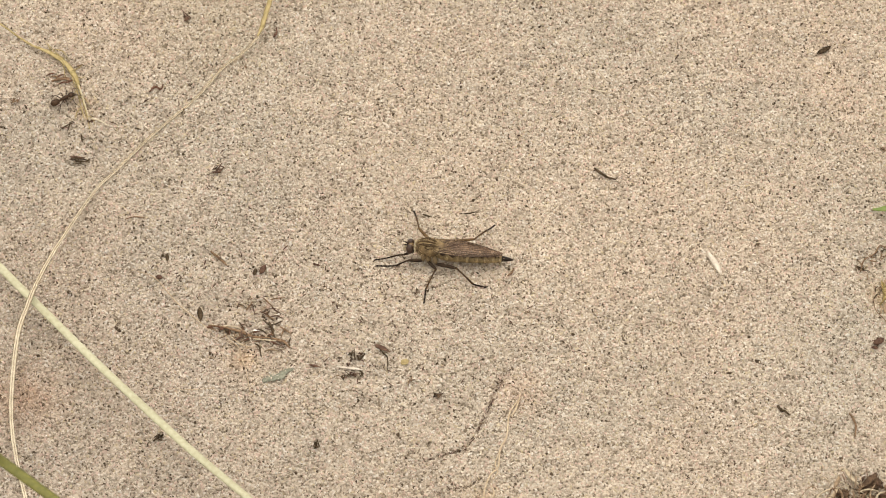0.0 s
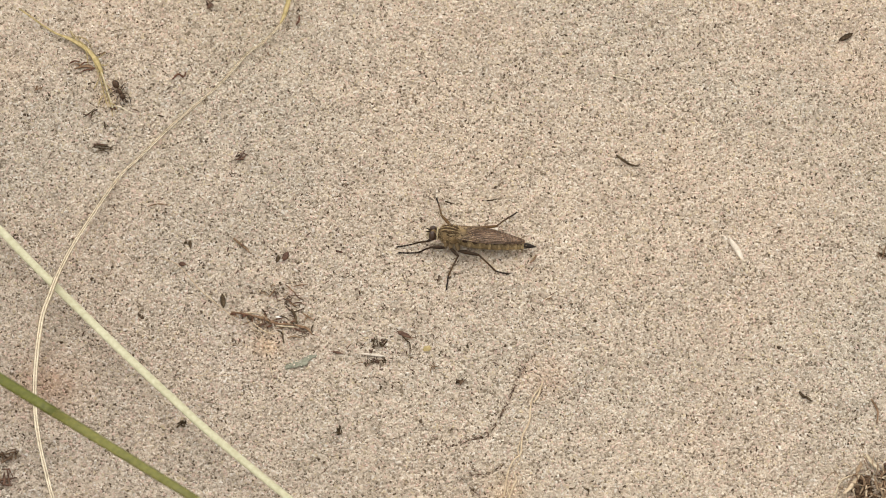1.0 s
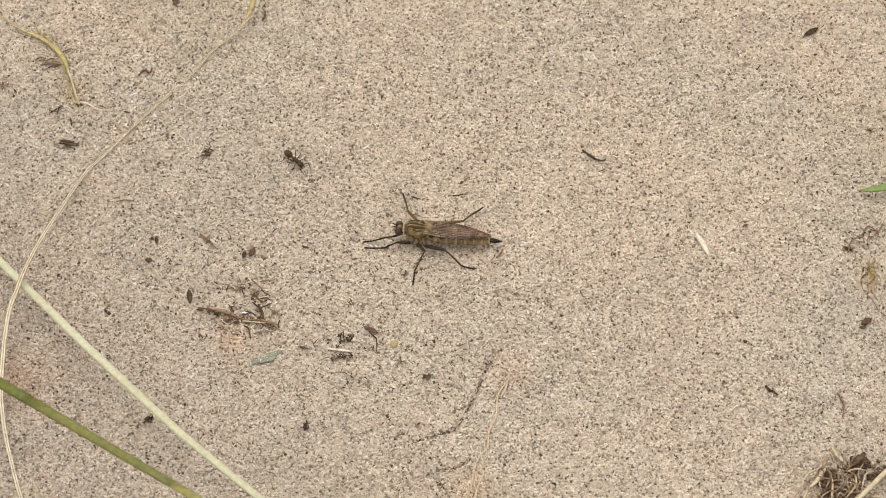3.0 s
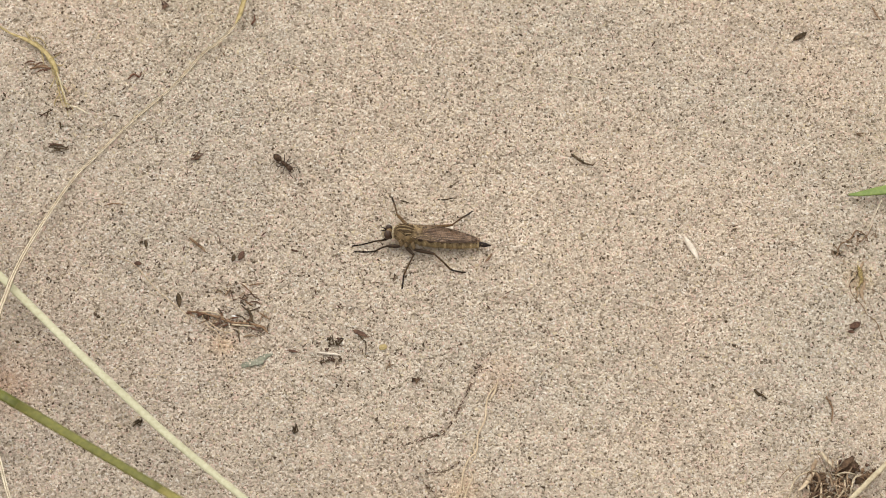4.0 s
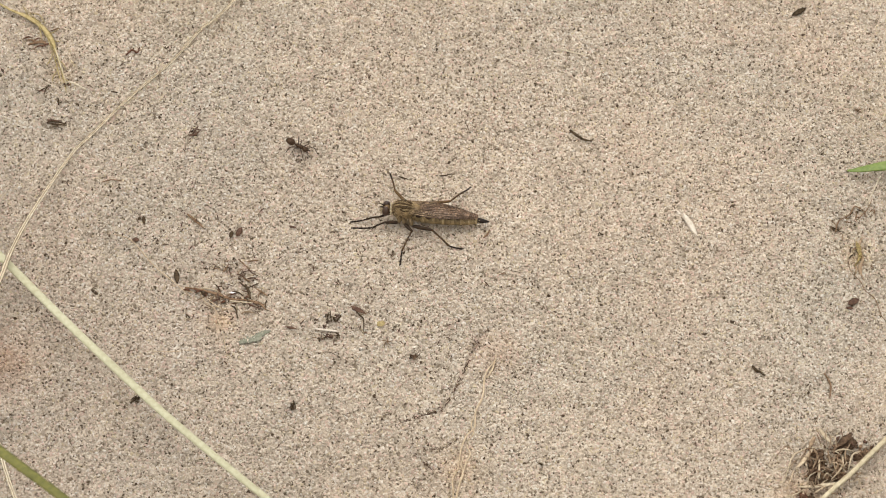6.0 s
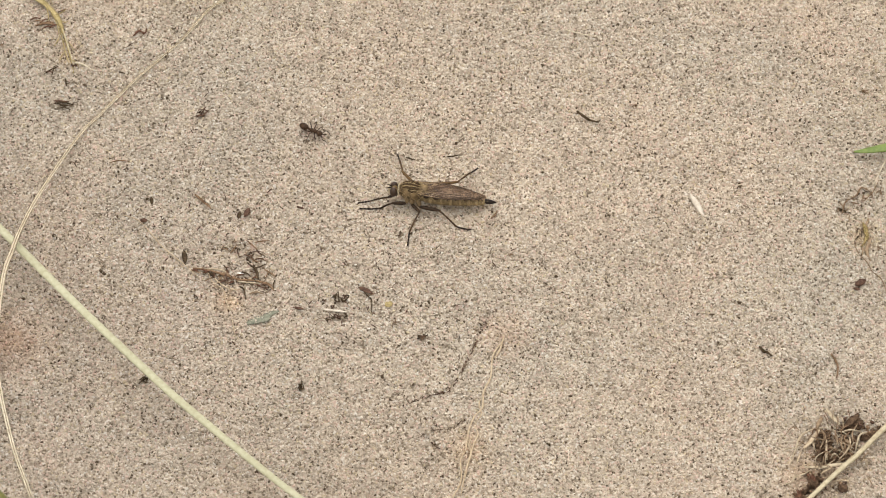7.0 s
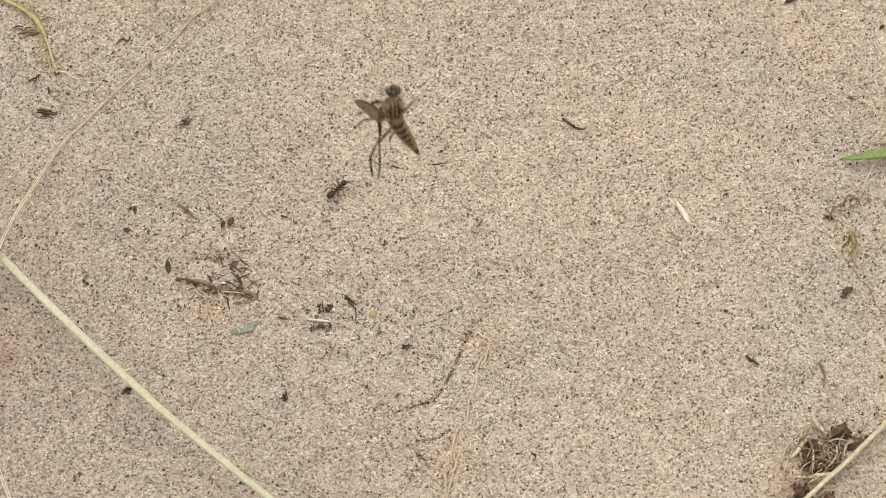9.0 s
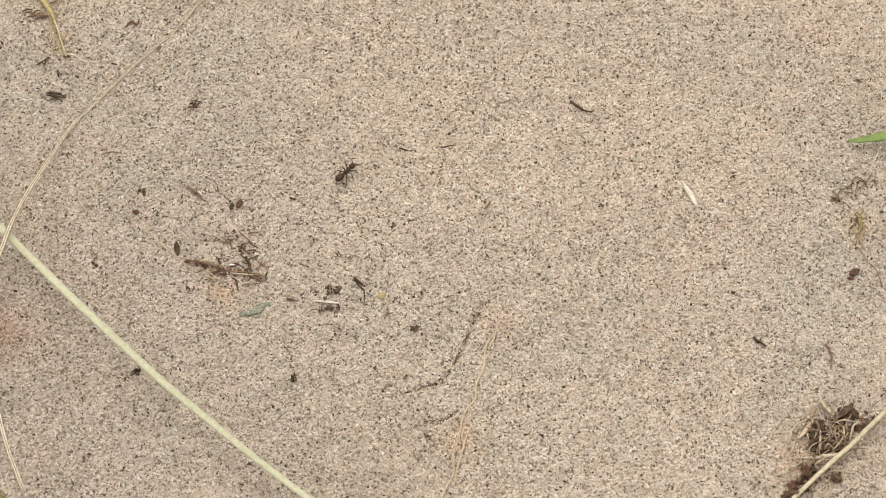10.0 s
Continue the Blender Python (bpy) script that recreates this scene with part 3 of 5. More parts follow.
LEGS = [
    leg((0.75, 1.75, 1.65), (3.00, 1.98, 1.70), (4.97, 2.41, 0.50), (8.23, 2.55, 0.15), 0.28, LEG),
    leg((1.20, -0.75, 1.70), (3.82, 0.91, 1.70), (6.12, 0.96, 0.70), (8.61, 1.39, 0.15), 0.26, LEG),
    leg((-0.15, 1.80, 1.55), (-1.57, 3.04, 1.40), (-0.30, 6.47, 0.40), (-0.30, 9.01, 0.15), 0.28, SHIN),
    leg((-0.95, -1.25, 1.85), (2.05, -4.45, 1.80), (2.88, -7.55, 0.60), (3.36, -8.91, 0.15), 0.28, SHIN, AMBER),
    leg((-1.45, 2.05, 1.45), (-4.82, 2.70, 1.70), (-7.79, 4.67, 0.40), (-10.51, 4.90, 0.15), 0.3, SHIN),
    leg((-1.60, -1.50, 2.30), (-7.24, -2.90, 2.30), (-8.99, -6.22, 0.50), (-10.03, -7.49, 0.15), 0.28, SHIN, AMBER),
]
for l in LEGS:
    h = l.location / MM
    part("leg_base", sweep(bmesh.new(), [(h.x * 0.8, h.y * 0.45, h.z + 0.65), (h.x * 0.9, h.y * 0.8, h.z + 0.25), h], [0.46, 0.4, 0.24], sides=8, steps=2, rough=0.1), HORN, fly, "dusty leg base under the body")

# ---- the ant ----
ant = empty("ant", (0, 0, 0), "small dark brown ant walking over the sand", "insect")
ANT_SIZE = 1.24
MM = MM * ANT_SIZE
part("gaster", ball(bmesh.new(), (-1.2, 0, 0.82), (0.72, 0.48, 0.46), 0.03, 2), ANT, ant, "glossy dark oval hind body")
part("petiole", ball(bmesh.new(), (-0.38, 0, 0.72), (0.17, 0.18, 0.24), 0.0, 1), ANT, ant)
part("thorax", ball(ball(bmesh.new(), (0.05, 0, 0.8), (0.42, 0.27, 0.27), 0.05, 2), (0.5, 0, 0.88), (0.38, 0.31, 0.3), 0.05, 2), ANT, ant)
ant_head = part("head", ball(bmesh.new(), (1.2, 0, 0.85), (0.47, 0.42, 0.33), 0.03, 2), ANT, ant, "rounded dark head")
for s in (-1, 1):
    part("antenna", sweep(bmesh.new(), [(1.5, s * 0.15, 0.95), (1.85, s * 0.6, 1.15), (2.15, s * 0.72, 0.95), (2.6, s * 0.6, 0.55)], [0.05, 0.045, 0.05, 0.05], sides=5), ANT_LEG, ant_head, "thin elbowed feeler")
    part("jaw", sweep(bmesh.new(), [(1.55, s * 0.18, 0.72), (1.78, s * 0.2, 0.66), (1.88, s * 0.04, 0.64)], [0.09, 0.07, 0.02], sides=5), ANT_LEG, ant_head)
ANT_LEGS = []
for s in (-1, 1):
    for x, kx, fx, kz, fy in ((0.55, 0.95, 1.35, 1.0, 1.35), (0.2, 0.15, -0.05, 1.05, 1.6), (-0.1, -0.75, -1.5, 1.1, 1.45)):
        hip = Vector((x, s * 0.22, 0.65))
        line = [hip, (kx, s * 0.85, kz), ((kx + fx) / 2, s * (0.85 + fy) / 2, 0.45), (fx, s * fy, 0.03)]
        ANT_LEGS.append(part("leg", sweep(bmesh.new(), [Vector(p) - hip for p in line], [0.085, 0.055, 0.04, 0.022], sides=5), ANT_LEG, ant, "", at=hip))

MM = MM / ANT_SIZE

# ---- grass ----
GREEN_FOOT, STALK_FOOT = (-162.05, 34.85), (-98.0, 23.0)
STALK = [(-134, 66), (-110, 38.5), (-98, 24.8), (-85, 10.2), (-76, -0.3), (-68, -9.3), (-60, -18.2), (-50, -28.8), (-45, -34.0), (-40, -38.8), (-32, -46.3), (-24, -53.4), (-12, -63.4)]
BLADE = [(0, 0, 0), (50, 0, 12.5), (100, 0, 24.9), (128, 0, 31.9), (158, 0, 39.4), (178, 0, 44.4), (194, 0, 48.4), (215, 0, 53.6)]
blade = solid("living_grass", sweep(bmesh.new(), BLADE[:4], [1.25, 1.15, 0.98, 0.86], [0.42, 0.38, 0.34, 0.3], sides=12, rib=0.14, steps=6), GREEN, on(GREEN_FOOT), "olive-green grass blade swaying above the sand", "grass blade")
part("middle", sweep(bmesh.new(), BLADE[3:5], [0.86, 0.7], [0.3, 0.25], sides=12, rib=0.14, steps=6), MID, blade, "olive middle of the blade")
part("dry_tip", sweep(bmesh.new(), BLADE[4:], [0.7, 0.57, 0.38, 0.1], [0.24, 0.22, 0.18, 0.06], sides=12, rib=0.14, steps=6), TIP, blade, "yellowing end of the blade")
STALK_BASE = Vector(on(STALK_FOOT, 2.2))
STALK_LINE = [Vector((x * (1 - z / 565), y - z * (y + 393) / 565, z)) - STALK_BASE for (x, y), z in ((p, 2.6 + 0.068 * (p[0] + 98)) for p in STALK)]
stalk = solid("grass_stalk", sweep(bmesh.new(), STALK_LINE, [0.68, 0.68, 0.68, 0.68, 0.66, 0.6, 0.56], [0.36], sides=14, rib=0.04, steps=5), STRAW,
              STALK_BASE, "pale yellow dry grass stalk leaning low over the sand", "grass stalk")


def strand(name, places, width, mat, label, category, thick=None, group="", up=0.3, sides=8, rib=0.1, steps=6, rough=0.0, parent=None):
    """A leaf, root or straw lying along places on the sand, each (x, y) or (x, y, height over the sand) in millimetres."""
    pts = [on(p[:2], p[2] if len(p) > 2 else up) for p in places]
    base = Vector(pts[len(pts) // 2])
    bm = sweep(bmesh.new(), [Vector(p) - base for p in pts], width, thick, sides=sides, rib=rib, steps=steps, rough=rough)
    if parent:
        return part(name, bm, mat, parent, label, at=base - parent.location / MM)
    return solid(name, bm, mat, base, label, category, group)


LONG_LEAF = [(-33.18, 59.03, 5.00), (-35.00, 52.01, 3.00), (-35.72, 48.88, 2.00), (-37.02, 46.67, 1.40), (-39.46, 44.15, 0.90), (-42.08, 42.08, 0.45), (-46.2, 36.0, 0.26), (-50.0, 31.6, 0.2), (-54.2, 27.20, 0.22), (-59.3, 21.1, 0.24), (-62.7, 16.0, 0.90), (-68.22, 2.86, 3.20), (-70.42, -5.80, 6.00), (-71.65, -11.32, 6.80), (-72.55, -14.88, 6.40), (-72.96, -20.46, 5.00), (-73.24, -25.74, 3.20), (-73.11, -30.06, 1.60), (-72.10, -35.85, 0.70), (-70.71, -41.45, 0.40), (-69.3, -46.2, 0.40), (-66.4, -54.0, 0.40)]
long_leaf = strand("dry_leaf", LONG_LEAF, [0.34, 0.34, 0.32, 0.3, 0.28, 0.26, 0.26, 0.28, 0.3, 0.36, 0.44, 0.5, 0.46, 0.4, 0.36, 0.34, 0.34, 0.3], FADED, "long bleached curling dry grass leaf", "dry leaf", thick=[0.06], rib=0.3, sides=12, rough=0.3)
strand("leaf_base", [(-33.18, 58.95, 5.10), (-34.99, 51.89, 3.15), (-35.81, 48.97, 2.20), (-36.55, 47.41, 1.70)], [0.45, 0.48, 0.4, 0.15], OCHRE, "olive-ochre base of the leaf", "", thick=[0.1], rib=0.25, sides=10, rough=0.3, parent=long_leaf)
for off in (-0.2, 0.19):
    rim = []
    for i, p in enumerate(LONG_LEAF):
        a, b = LONG_LEAF[max(i - 1, 0)], LONG_LEAF[min(i + 1, len(LONG_LEAF) - 1)]
        d = math.hypot(b[0] - a[0], b[1] - a[1])
        k = off * (0.9 + 0.2 * math.sin(i * 2.3 + off * 9))
        rim.append((p[0] - (b[1] - a[1]) / d * k, p[1] + (b[0] - a[0]) / d * k, p[2] - 0.02))
    strand("leaf_rim", rim, [0.04, 0.05, 0.05, 0.06, 0.12, 0.16, 0.15, 0.14], BLEACHED, "paler curled leaf edge", "", parent=long_leaf, rough=0.3)
strand("dry_leaf", [(-81.0, 50.5, 1.40), (-75.4, 46.4, 1.00), (-72.2, 44.9, 0.80), (-69.6, 43.4, 0.60), (-67.2, 40.2, 0.50), (-66.1, 37.2, 0.45)],
       [0.16, 0.2, 0.36, 0.52, 0.42, 0.22], OCHRE, "ochre curved dry leaf end half sunk in sand", "dry leaf", thick=[0.08], rib=0.3, sides=12, rough=0.5)
strand("dry_leaf", [(-66.6, 38.9, 0.5), (-65.7, 36.1, 0.50), (-64.7, 32.9, 0.40), (-63.8, 29.9, 0.20)], [0.1, 0.16, 0.13, 0.06], OLD_STRAW, "pale narrow dry leaf end half sunk in sand", "dry leaf", thick=[0.06], rib=0.3, sides=10, rough=0.4)
strand("dry_leaf", [(-66.3, 37.4, 0.4), (-65.5, 35.0, 0.40), (-64.7, 32.0, 0.30), (-64.1, 29.5, 0.10)], [0.1, 0.12, 0.1, 0.06], OCHRE, "ochre narrow dry leaf end half sunk in sand", "dry leaf", thick=[0.06], rib=0.3, sides=10, rough=0.4)
for line in (((-71.98, 46.49, 0.70), (-69.50, 43.33, 0.70), (-67.60, 39.87, 0.50), (-66.89, 36.89, 0.30)), ((-68.25, 41.15, 0.40), (-67.10, 41.23, 0.60), (-65.86, 42.68, 0.30)), ((-67.21, 39.46, 0.40), (-65.76, 33.87, 0.50), (-64.96, 31.00, 0.20)), ((-69.73, 43.90, 0.60), (-69.05, 41.63, 0.40), (-68.76, 39.61, 0.20)), ((-67.44, 40.35, 0.50), (-66.07, 39.70, 0.40), (-65.37, 40.41, 0.10)), ((-66.71, 37.30, 0.40), (-67.38, 35.46, 0.30), (-67.76, 35.13, 0.10)), ((-66.26, 36.10, 0.40), (-65.09, 35.46, 0.30), (-64.28, 34.18, 0.10)), ((-65.77, 33.95, 0.40), (-66.48, 32.67, 0.20), (-66.61, 31.55, 0.10)), ((-65.11, 32.28, 0.40), (-63.76, 31.64, 0.30), (-63.34, 30.60, 0.10)), ((-70.95, 45.44, 0.80), (-69.39, 44.95, 0.80), (-68.39, 43.57, 0.40)), ((-72.38, 46.90, 0.80), (-71.33, 45.11, 0.60), (-70.15, 44.13, 0.30))):
    strand("leaf_shred", line, [0.05, 0.1, 0.09, 0.03], OCHRE, "thin ochre shred torn from a leaf", "leaf shred", group="leaf shreds")
strand("leaf_tip", [(65.44, 11.34, 1.20), (67.16, 11.25, 1.80), (69.94, 11.65, 2.20), (73.00, 12.05, 2.60), (79.77, 13.60, 3.00), (87.33, 15.10, 3.00)], [0.2, 0.52, 0.85, 1.1, 1.2, 1.05], FRESH, "bright green grass leaf tip above the sand", "leaf", thick=[0.05, 0.25, 0.3], rib=0.12, sides=10)
strand("root_fibre", [(7.61, -24.42, 0.05), (5.86, -27.52, 0.12), (5.41, -31.63, 0.14), (4.32, -34.18, 0.08), (4.10, -37.23, 0.14), (2.81, -38.75, 0.08), (1.94, -41.27, 0.14), (1.51, -44.28, 0.05), (0.66, -46.28, 0.12), (0.66, -50.26, 0.12), (-1.04, -54.22, 0.15), (-1.6, -57.5, 0.15)],
       [0.12, 0.17, 0.15, 0.13, 0.19], ROOT, "tan root fibre winding over the sand", "root", rough=0.25)
strand("root_fibre", [(7.61, -23.75, 0.10), (6.96, -26.51, 0.18), (6.14, -28.00, 0.15)], [0.12, 0.16, 0.1], ROOT, "short tan root fibre end", "root", rough=0.25)
strand("root_fibre", [(2.86, -40.54, 0.10), (3.39, -42.07, 0.20), (2.76, -43.54, 0.20), (1.96, -46.44, 0.15), (1.24, -49.74, 0.10)], [0.1, 0.16, 0.14, 0.1], ROOT, "thin tan root side fibre", "root", rough=0.25)
strand("root_fibre", [(2.50, -42.22, 0.10), (1.96, -43.78, 0.25), (2.31, -45.43, 0.20), (1.42, -48.24, 0.20), (0.71, -52.84, 0.10)], [0.08, 0.13, 0.12, 0.1], ROOT, "thin tan root side fibre", "root", rough=0.3)
strand("root_fibre", [(3.95, -35.24, 0.10), (3.58, -36.82, 0.25), (3.94, -38.28, 0.20), (3.04, -39.72, 0.15)], [0.07, 0.12, 0.12, 0.07], ROOT, "thin tan root side fibre", "root", rough=0.3)
strand("root_fibre", [(-55.88, 0.69, 0.15), (-51.92, -0.82, 0.20), (-48.03, -5.71, 0.30), (-44.37, -9.49, 0.60), (-41.55, -12.09, 0.20)], [0.05, 0.08, 0.1, 0.1, 0.05], ROOT, "hair-thin pale root fibre", "root")
strand("root_fibre", [(-48.01, -22.12, 0.10), (-44.82, -22.37, 0.15), (-41.21, -22.12, 0.10)], [0.05, 0.07, 0.04], ROOT, "hair-thin pale root fibre", "root")
strand("rootlet", [(64.77, -5.43, 0.25), (65.11, -7.65, 0.32), (66.53, -9.51, 0.32), (67.34, -11.35, 0.3), (68.78, -12.82, 0.32), (69.8, -16.11, 0.3), (71.4, -17.3, 0.3), (73.5, -18.1, 0.25), (77.89, -19.57, 0.20)], [0.06, 0.075, 0.075, 0.065, 0.05], WOODY, "thin dark wiry rootlet", "root", rough=0.2)
strand("leaf_scrap", [(66.34, -1.72, 0.25), (66.59, -2.84, 0.35), (66.79, -4.7, 0.32), (65.78, -6.55, 0.2)], [0.12, 0.4, 0.3, 0.08], OCHRE_THIN, "ochre tattered leaf scrap sunk in sand", "leaf scrap", thick=[0.05], rough=1.0)
strand("rootlet", [(68.29, 5.78, 0.30), (69.35, 7.4, 1.0), (70.78, 10.0, 2.20)], [0.08, 0.1, 0.1], BLEACHED, "thin pale stem under a leaf tip", "stem")
strand("rootlet", [(62.96, -0.03, 0.20), (63.73, 2.39, 0.30), (65.47, 3.87, 0.30), (66.46, 5.20, 0.50), (67.91, 4.52, 0.50), (68.32, 3.14, 0.20)], [0.08, 0.12, 0.11, 0.13, 0.1, 0.06], WOODY, "dark curled rootlet in a small pit", "root", rough=0.3)
strand("rootlet", [(66.32, 2.23, 0.20), (67.48, 3.45, 0.40), (68.49, 4.82, 0.40), (69.36, 6.78, 0.20)], [0.06, 0.09, 0.08, 0.04], WOODY, "dark curled rootlet in a small pit", "root", rough=0.3)

# ---- the root clump ----
clump = empty("root_clump", on((58.97, -42.37)), "torn clump of brown roots and dry grass fibres", "root clump")


def local_to(parent, p, up):
    return Vector(on(p, up)) - parent.location / MM


SOIL_AT = ((61.77, -40.98), (63.31, -39.94), (66.0, -41.3), (64.97, -42.04), (61.07, -43.07), (57.42, -45.14), (57.16, -44.44), (58.69, -43.41), (60.91, -46.19), (61.61, -44.11), (58.17, -42.01), (59.6, -45.2), (58.6, -46.6), (62.6, -43.0),
           (55.69, -50.65), (56.53, -51.34), (54.72, -52.36), (53.8, -53.39), (56.88, -50.31), (52.6, -54.6), (55.2, -53.6))
for i, p in enumerate(SOIL_AT):
    k = 1.0 + 0.35 * math.sin(i * 2.7)
    part("soil_crumb", ball(bmesh.new(), local_to(clump, p, 0.25), (1.0 * k, 0.55 * k, 0.42), 1.5, 3, i * 3.1, (20 * (i % 3), 15 * (i % 4), 47 * i)), (SOIL, SOIL, RED_TWIG)[i % 3] if i > 13 else SOIL, clump, "dark crumbly soil")
r = random.Random(31)
for i in range(130):
    c = r.choice(SOIL_AT)
    w = r.uniform(0.2, 0.55)
    part("soil_crumb", ball(bmesh.new(), local_to(clump, (c[0] + r.gauss(0, 1.0), c[1] + r.gauss(0, 0.85)), r.uniform(0.1, 0.7)), (w, w * 0.6, w * 0.5), 0.9, 2, i * 1.7, (r.uniform(-40, 40), r.uniform(-40, 40), r.uniform(0, 180))), r.choice((SOIL, SOIL, WOODY, RUSTY)), clump)
part("soil_lump", ball(bmesh.new(), local_to(clump, (60.47, -51.87), 0.3), (0.75, 0.7, 0.5), 0.6, 3, 2.0), SOIL, clump, "dark soil lump")
part("torn_sheath", ball(bmesh.new(), local_to(clump, (57.30, -40.20), 1.0), (1.1, 0.32, 0.14), 0.7, 3, 3.0, (0, -14, 62)), ROOT_DARK, clump, "tan torn leaf sheath")
part("bark_flake", ball(bmesh.new(), local_to(clump, (62.23, -39.84), 1.0), (1.9, 0.5, 0.14), 0.6, 3, 9.0, (6, -8, 42)), SOIL, clump, "dark brown bark flake")
FIBRES = [
    ([(57.61, -41.31, 1.2), (56.11, -41.66, 1.2), (54.29, -42.69, 1.1), (53.29, -45.12, 0.8), (52.43, -47.59, 0.5)], 0.19, ROOT_PALE, 1.0),
    ([(57.2, -41.6, 1.2), (55.72, -43.74, 1.0), (54.64, -44.78, 0.8)], 0.38, ROOT, 0.35),
    ([(54.16, -45.47, 0.9), (53.66, -46.85, 0.7), (53.42, -47.4, 0.5)], 0.17, ROOT, 1.0),
    ([(58.69, -37.2, 0.6), (59.49, -39.0, 0.8), (60.61, -40.45, 1.0)], 0.36, ROOT_PALE, 0.4),
    ([(59.65, -42.02, 1.6), (59.85, -43.76, 1.6), (59.96, -44.63, 1.3)], 0.18, ROOT_DARK, 1.0),
    ([(58.23, -43.75, 1.5), (58.14, -45.49, 1.6), (57.91, -47.22, 1.2)], 0.17, ROOT, 1.0),
    ([(60.53, -42.2, 1.4), (62.03, -41.68, 1.6), (63.8, -41.86, 1.4)], 0.15, ROOT_PALE, 1.0),
    ([(64.69, -41.86, 1.2), (63.61, -42.56, 1.6), (63.08, -44.12, 1.6), (62.72, -45.51, 1.2)], 0.17, ROOT_PALE, 1.0),
    ([(61.96, -43.07, 1.5), (61.89, -44.46, 1.5), (61.22, -45.85, 1.4), (59.97, -47.23, 1.1)], 0.17, ROOT, 1.0),
    ([(51.54, -51.1, 0.5), (52.59, -50.98, 0.9), (52.92, -50.13, 0.8), (54.26, -49.79, 1.0), (55.46, -49.1, 1.1)], 0.17, ROOT_PALE, 1.0),
    ([(57.2, -49.63, 1.2), (58.41, -48.94, 1.4), (59.63, -48.26, 1.4)], 0.18, ROOT, 0.7),
    ([(57.4, -41.2, 1.0), (58.0, -43.0, 1.3), (57.2, -45.0, 1.0)], 0.2, ROOT_DARK, 0.7),
    ([(60.9, -42.6, 1.3), (60.5, -44.2, 1.5), (60.9, -46.2, 1.1)], 0.16, ROOT_DARK, 1.0),
    ([(63.2, -40.6, 1.2), (62.4, -42.3, 1.5), (62.5, -44.0, 1.2)], 0.14, ROOT_DARK, 1.0),
]
for line, w, mat, flat in FIBRES:
    strand("root_fibre", line, [w * 0.6, w, w * 0.9, w * 0.4], mat, "", "", thick=[w * flat], rough=0.3, rib=0.12, steps=5, parent=clump)
r = random.Random(5)
for i in range(80):
    c = Vector((r.gauss(0.8, 3.0), r.gauss(-2.2, 3.0), 0))
    d = Vector((r.uniform(-1, 1), r.uniform(-1, 1), 0)).normalized() * r.uniform(1.2, 3.2)
    base = clump.location / MM
    line = [on((base.x + c.x, base.y + c.y), r.uniform(0.4, 1.6)), on((base.x + c.x + d.x * 0.5 + r.uniform(-.5, .5), base.y + c.y + d.y * 0.5), r.uniform(1.2, 2.4)), on((base.x + c.x + d.x, base.y + c.y + d.y), r.uniform(0.2, 1.4))]
    w = r.uniform(0.05, 0.13)
    part("fine_root", sweep(bmesh.new(), [Vector(p) - base for p in line], [w * 0.6, w, w * 0.4], sides=5, steps=4), r.choice((ROOT, ROOT_PALE, WOODY, WOODY, ROOT_DARK, ROOT_DARK)), clump)
strand("straw", [(88.79, -17.53, 1.40), (78.93, -28.51, 1.60), (70.00, -38.68, 2.00), (66.14, -43.18, 2.30), (62.73, -47.14, 2.30), (59.98, -49.54, 1.80), (54.29, -54.93, 1.00), (51.55, -57.77, 0.60)], [0.52, 0.5, 0.46, 0.44, 0.38], OLD_STRAW, "pale flattened straw across a root clump", "straw", thick=[0.35], rib=0.2, sides=10)
strand("straw", [(61.6, -48.3, 1.6), (59.05, -48.4, 1.5), (56.97, -48.6, 1.3), (54.6, -48.4, 1.0)], [0.22, 0.34, 0.28, 0.12], ROOT_PALE, "short pale split straw", "straw", thick=[0.15], rib=0.15, sides=8)


# ---- litter lying on the sand ----
def seed(name, xy, length, width, heading, mat, label, category, group="", up=0.0, rough=0.15, pointed=0.25):
    """A seed or husk: a spindle that tapers to its ends."""
    a = radians(heading)
    d = Vector((math.cos(a), math.sin(a), 0.06)) * length / 2
    line = [-d, -d * 0.55, Vector((0, 0, width * 0.15)), d * 0.55, d]
    return solid(name, sweep(bmesh.new(), line, [width * pointed, width * 0.85, width, width * 0.8, width * 0.12], [width * pointed * 0.7, width * 0.6, width * 0.7, width * 0.55, width * 0.1], sides=8, rough=rough, steps=3), mat, on(xy, width * 0.6 + up), label, category, group)


def crumb(xy, size, mat, label, k, category="crumb", group="dark crumbs", arms=0, flat=0.6):
    """A ragged crumb of plant litter, with a few stubby ends."""
    r = random.Random(k)
    turn, line = r.uniform(0, 6.28), []
    for i in range(7 + 2 * arms):
        a, out = r.uniform(0, 6.28), r.uniform(0.45, 1.3)
        p = Vector((math.cos(a) * out * 0.85, math.sin(a) * out * 0.55, r.uniform(0.06, 0.06 + flat * 0.35)))
        line.append(Euler((0, 0, turn)).to_matrix() @ p * size)
    widths = [size * r.uniform(0.035, 0.13) for _ in line]
    widths[0], widths[-1] = size * 0.05, size * 0.04
    bm = sweep(bmesh.new(), line, [w * 1.25 for w in widths], [w * 0.7 for w in widths], sides=6, steps=1, rough=0.8)
    return solid("crumb", bm, mat, on(xy, 0.16), label, category, group)


def twig(places, w, mat, label, k=0, group="twigs"):
    return strand("twig", places, [w * 0.7, w, w * 0.85, w * 0.5], mat, label, "twig", group=group, rough=0.45, rib=0.1, steps=5)


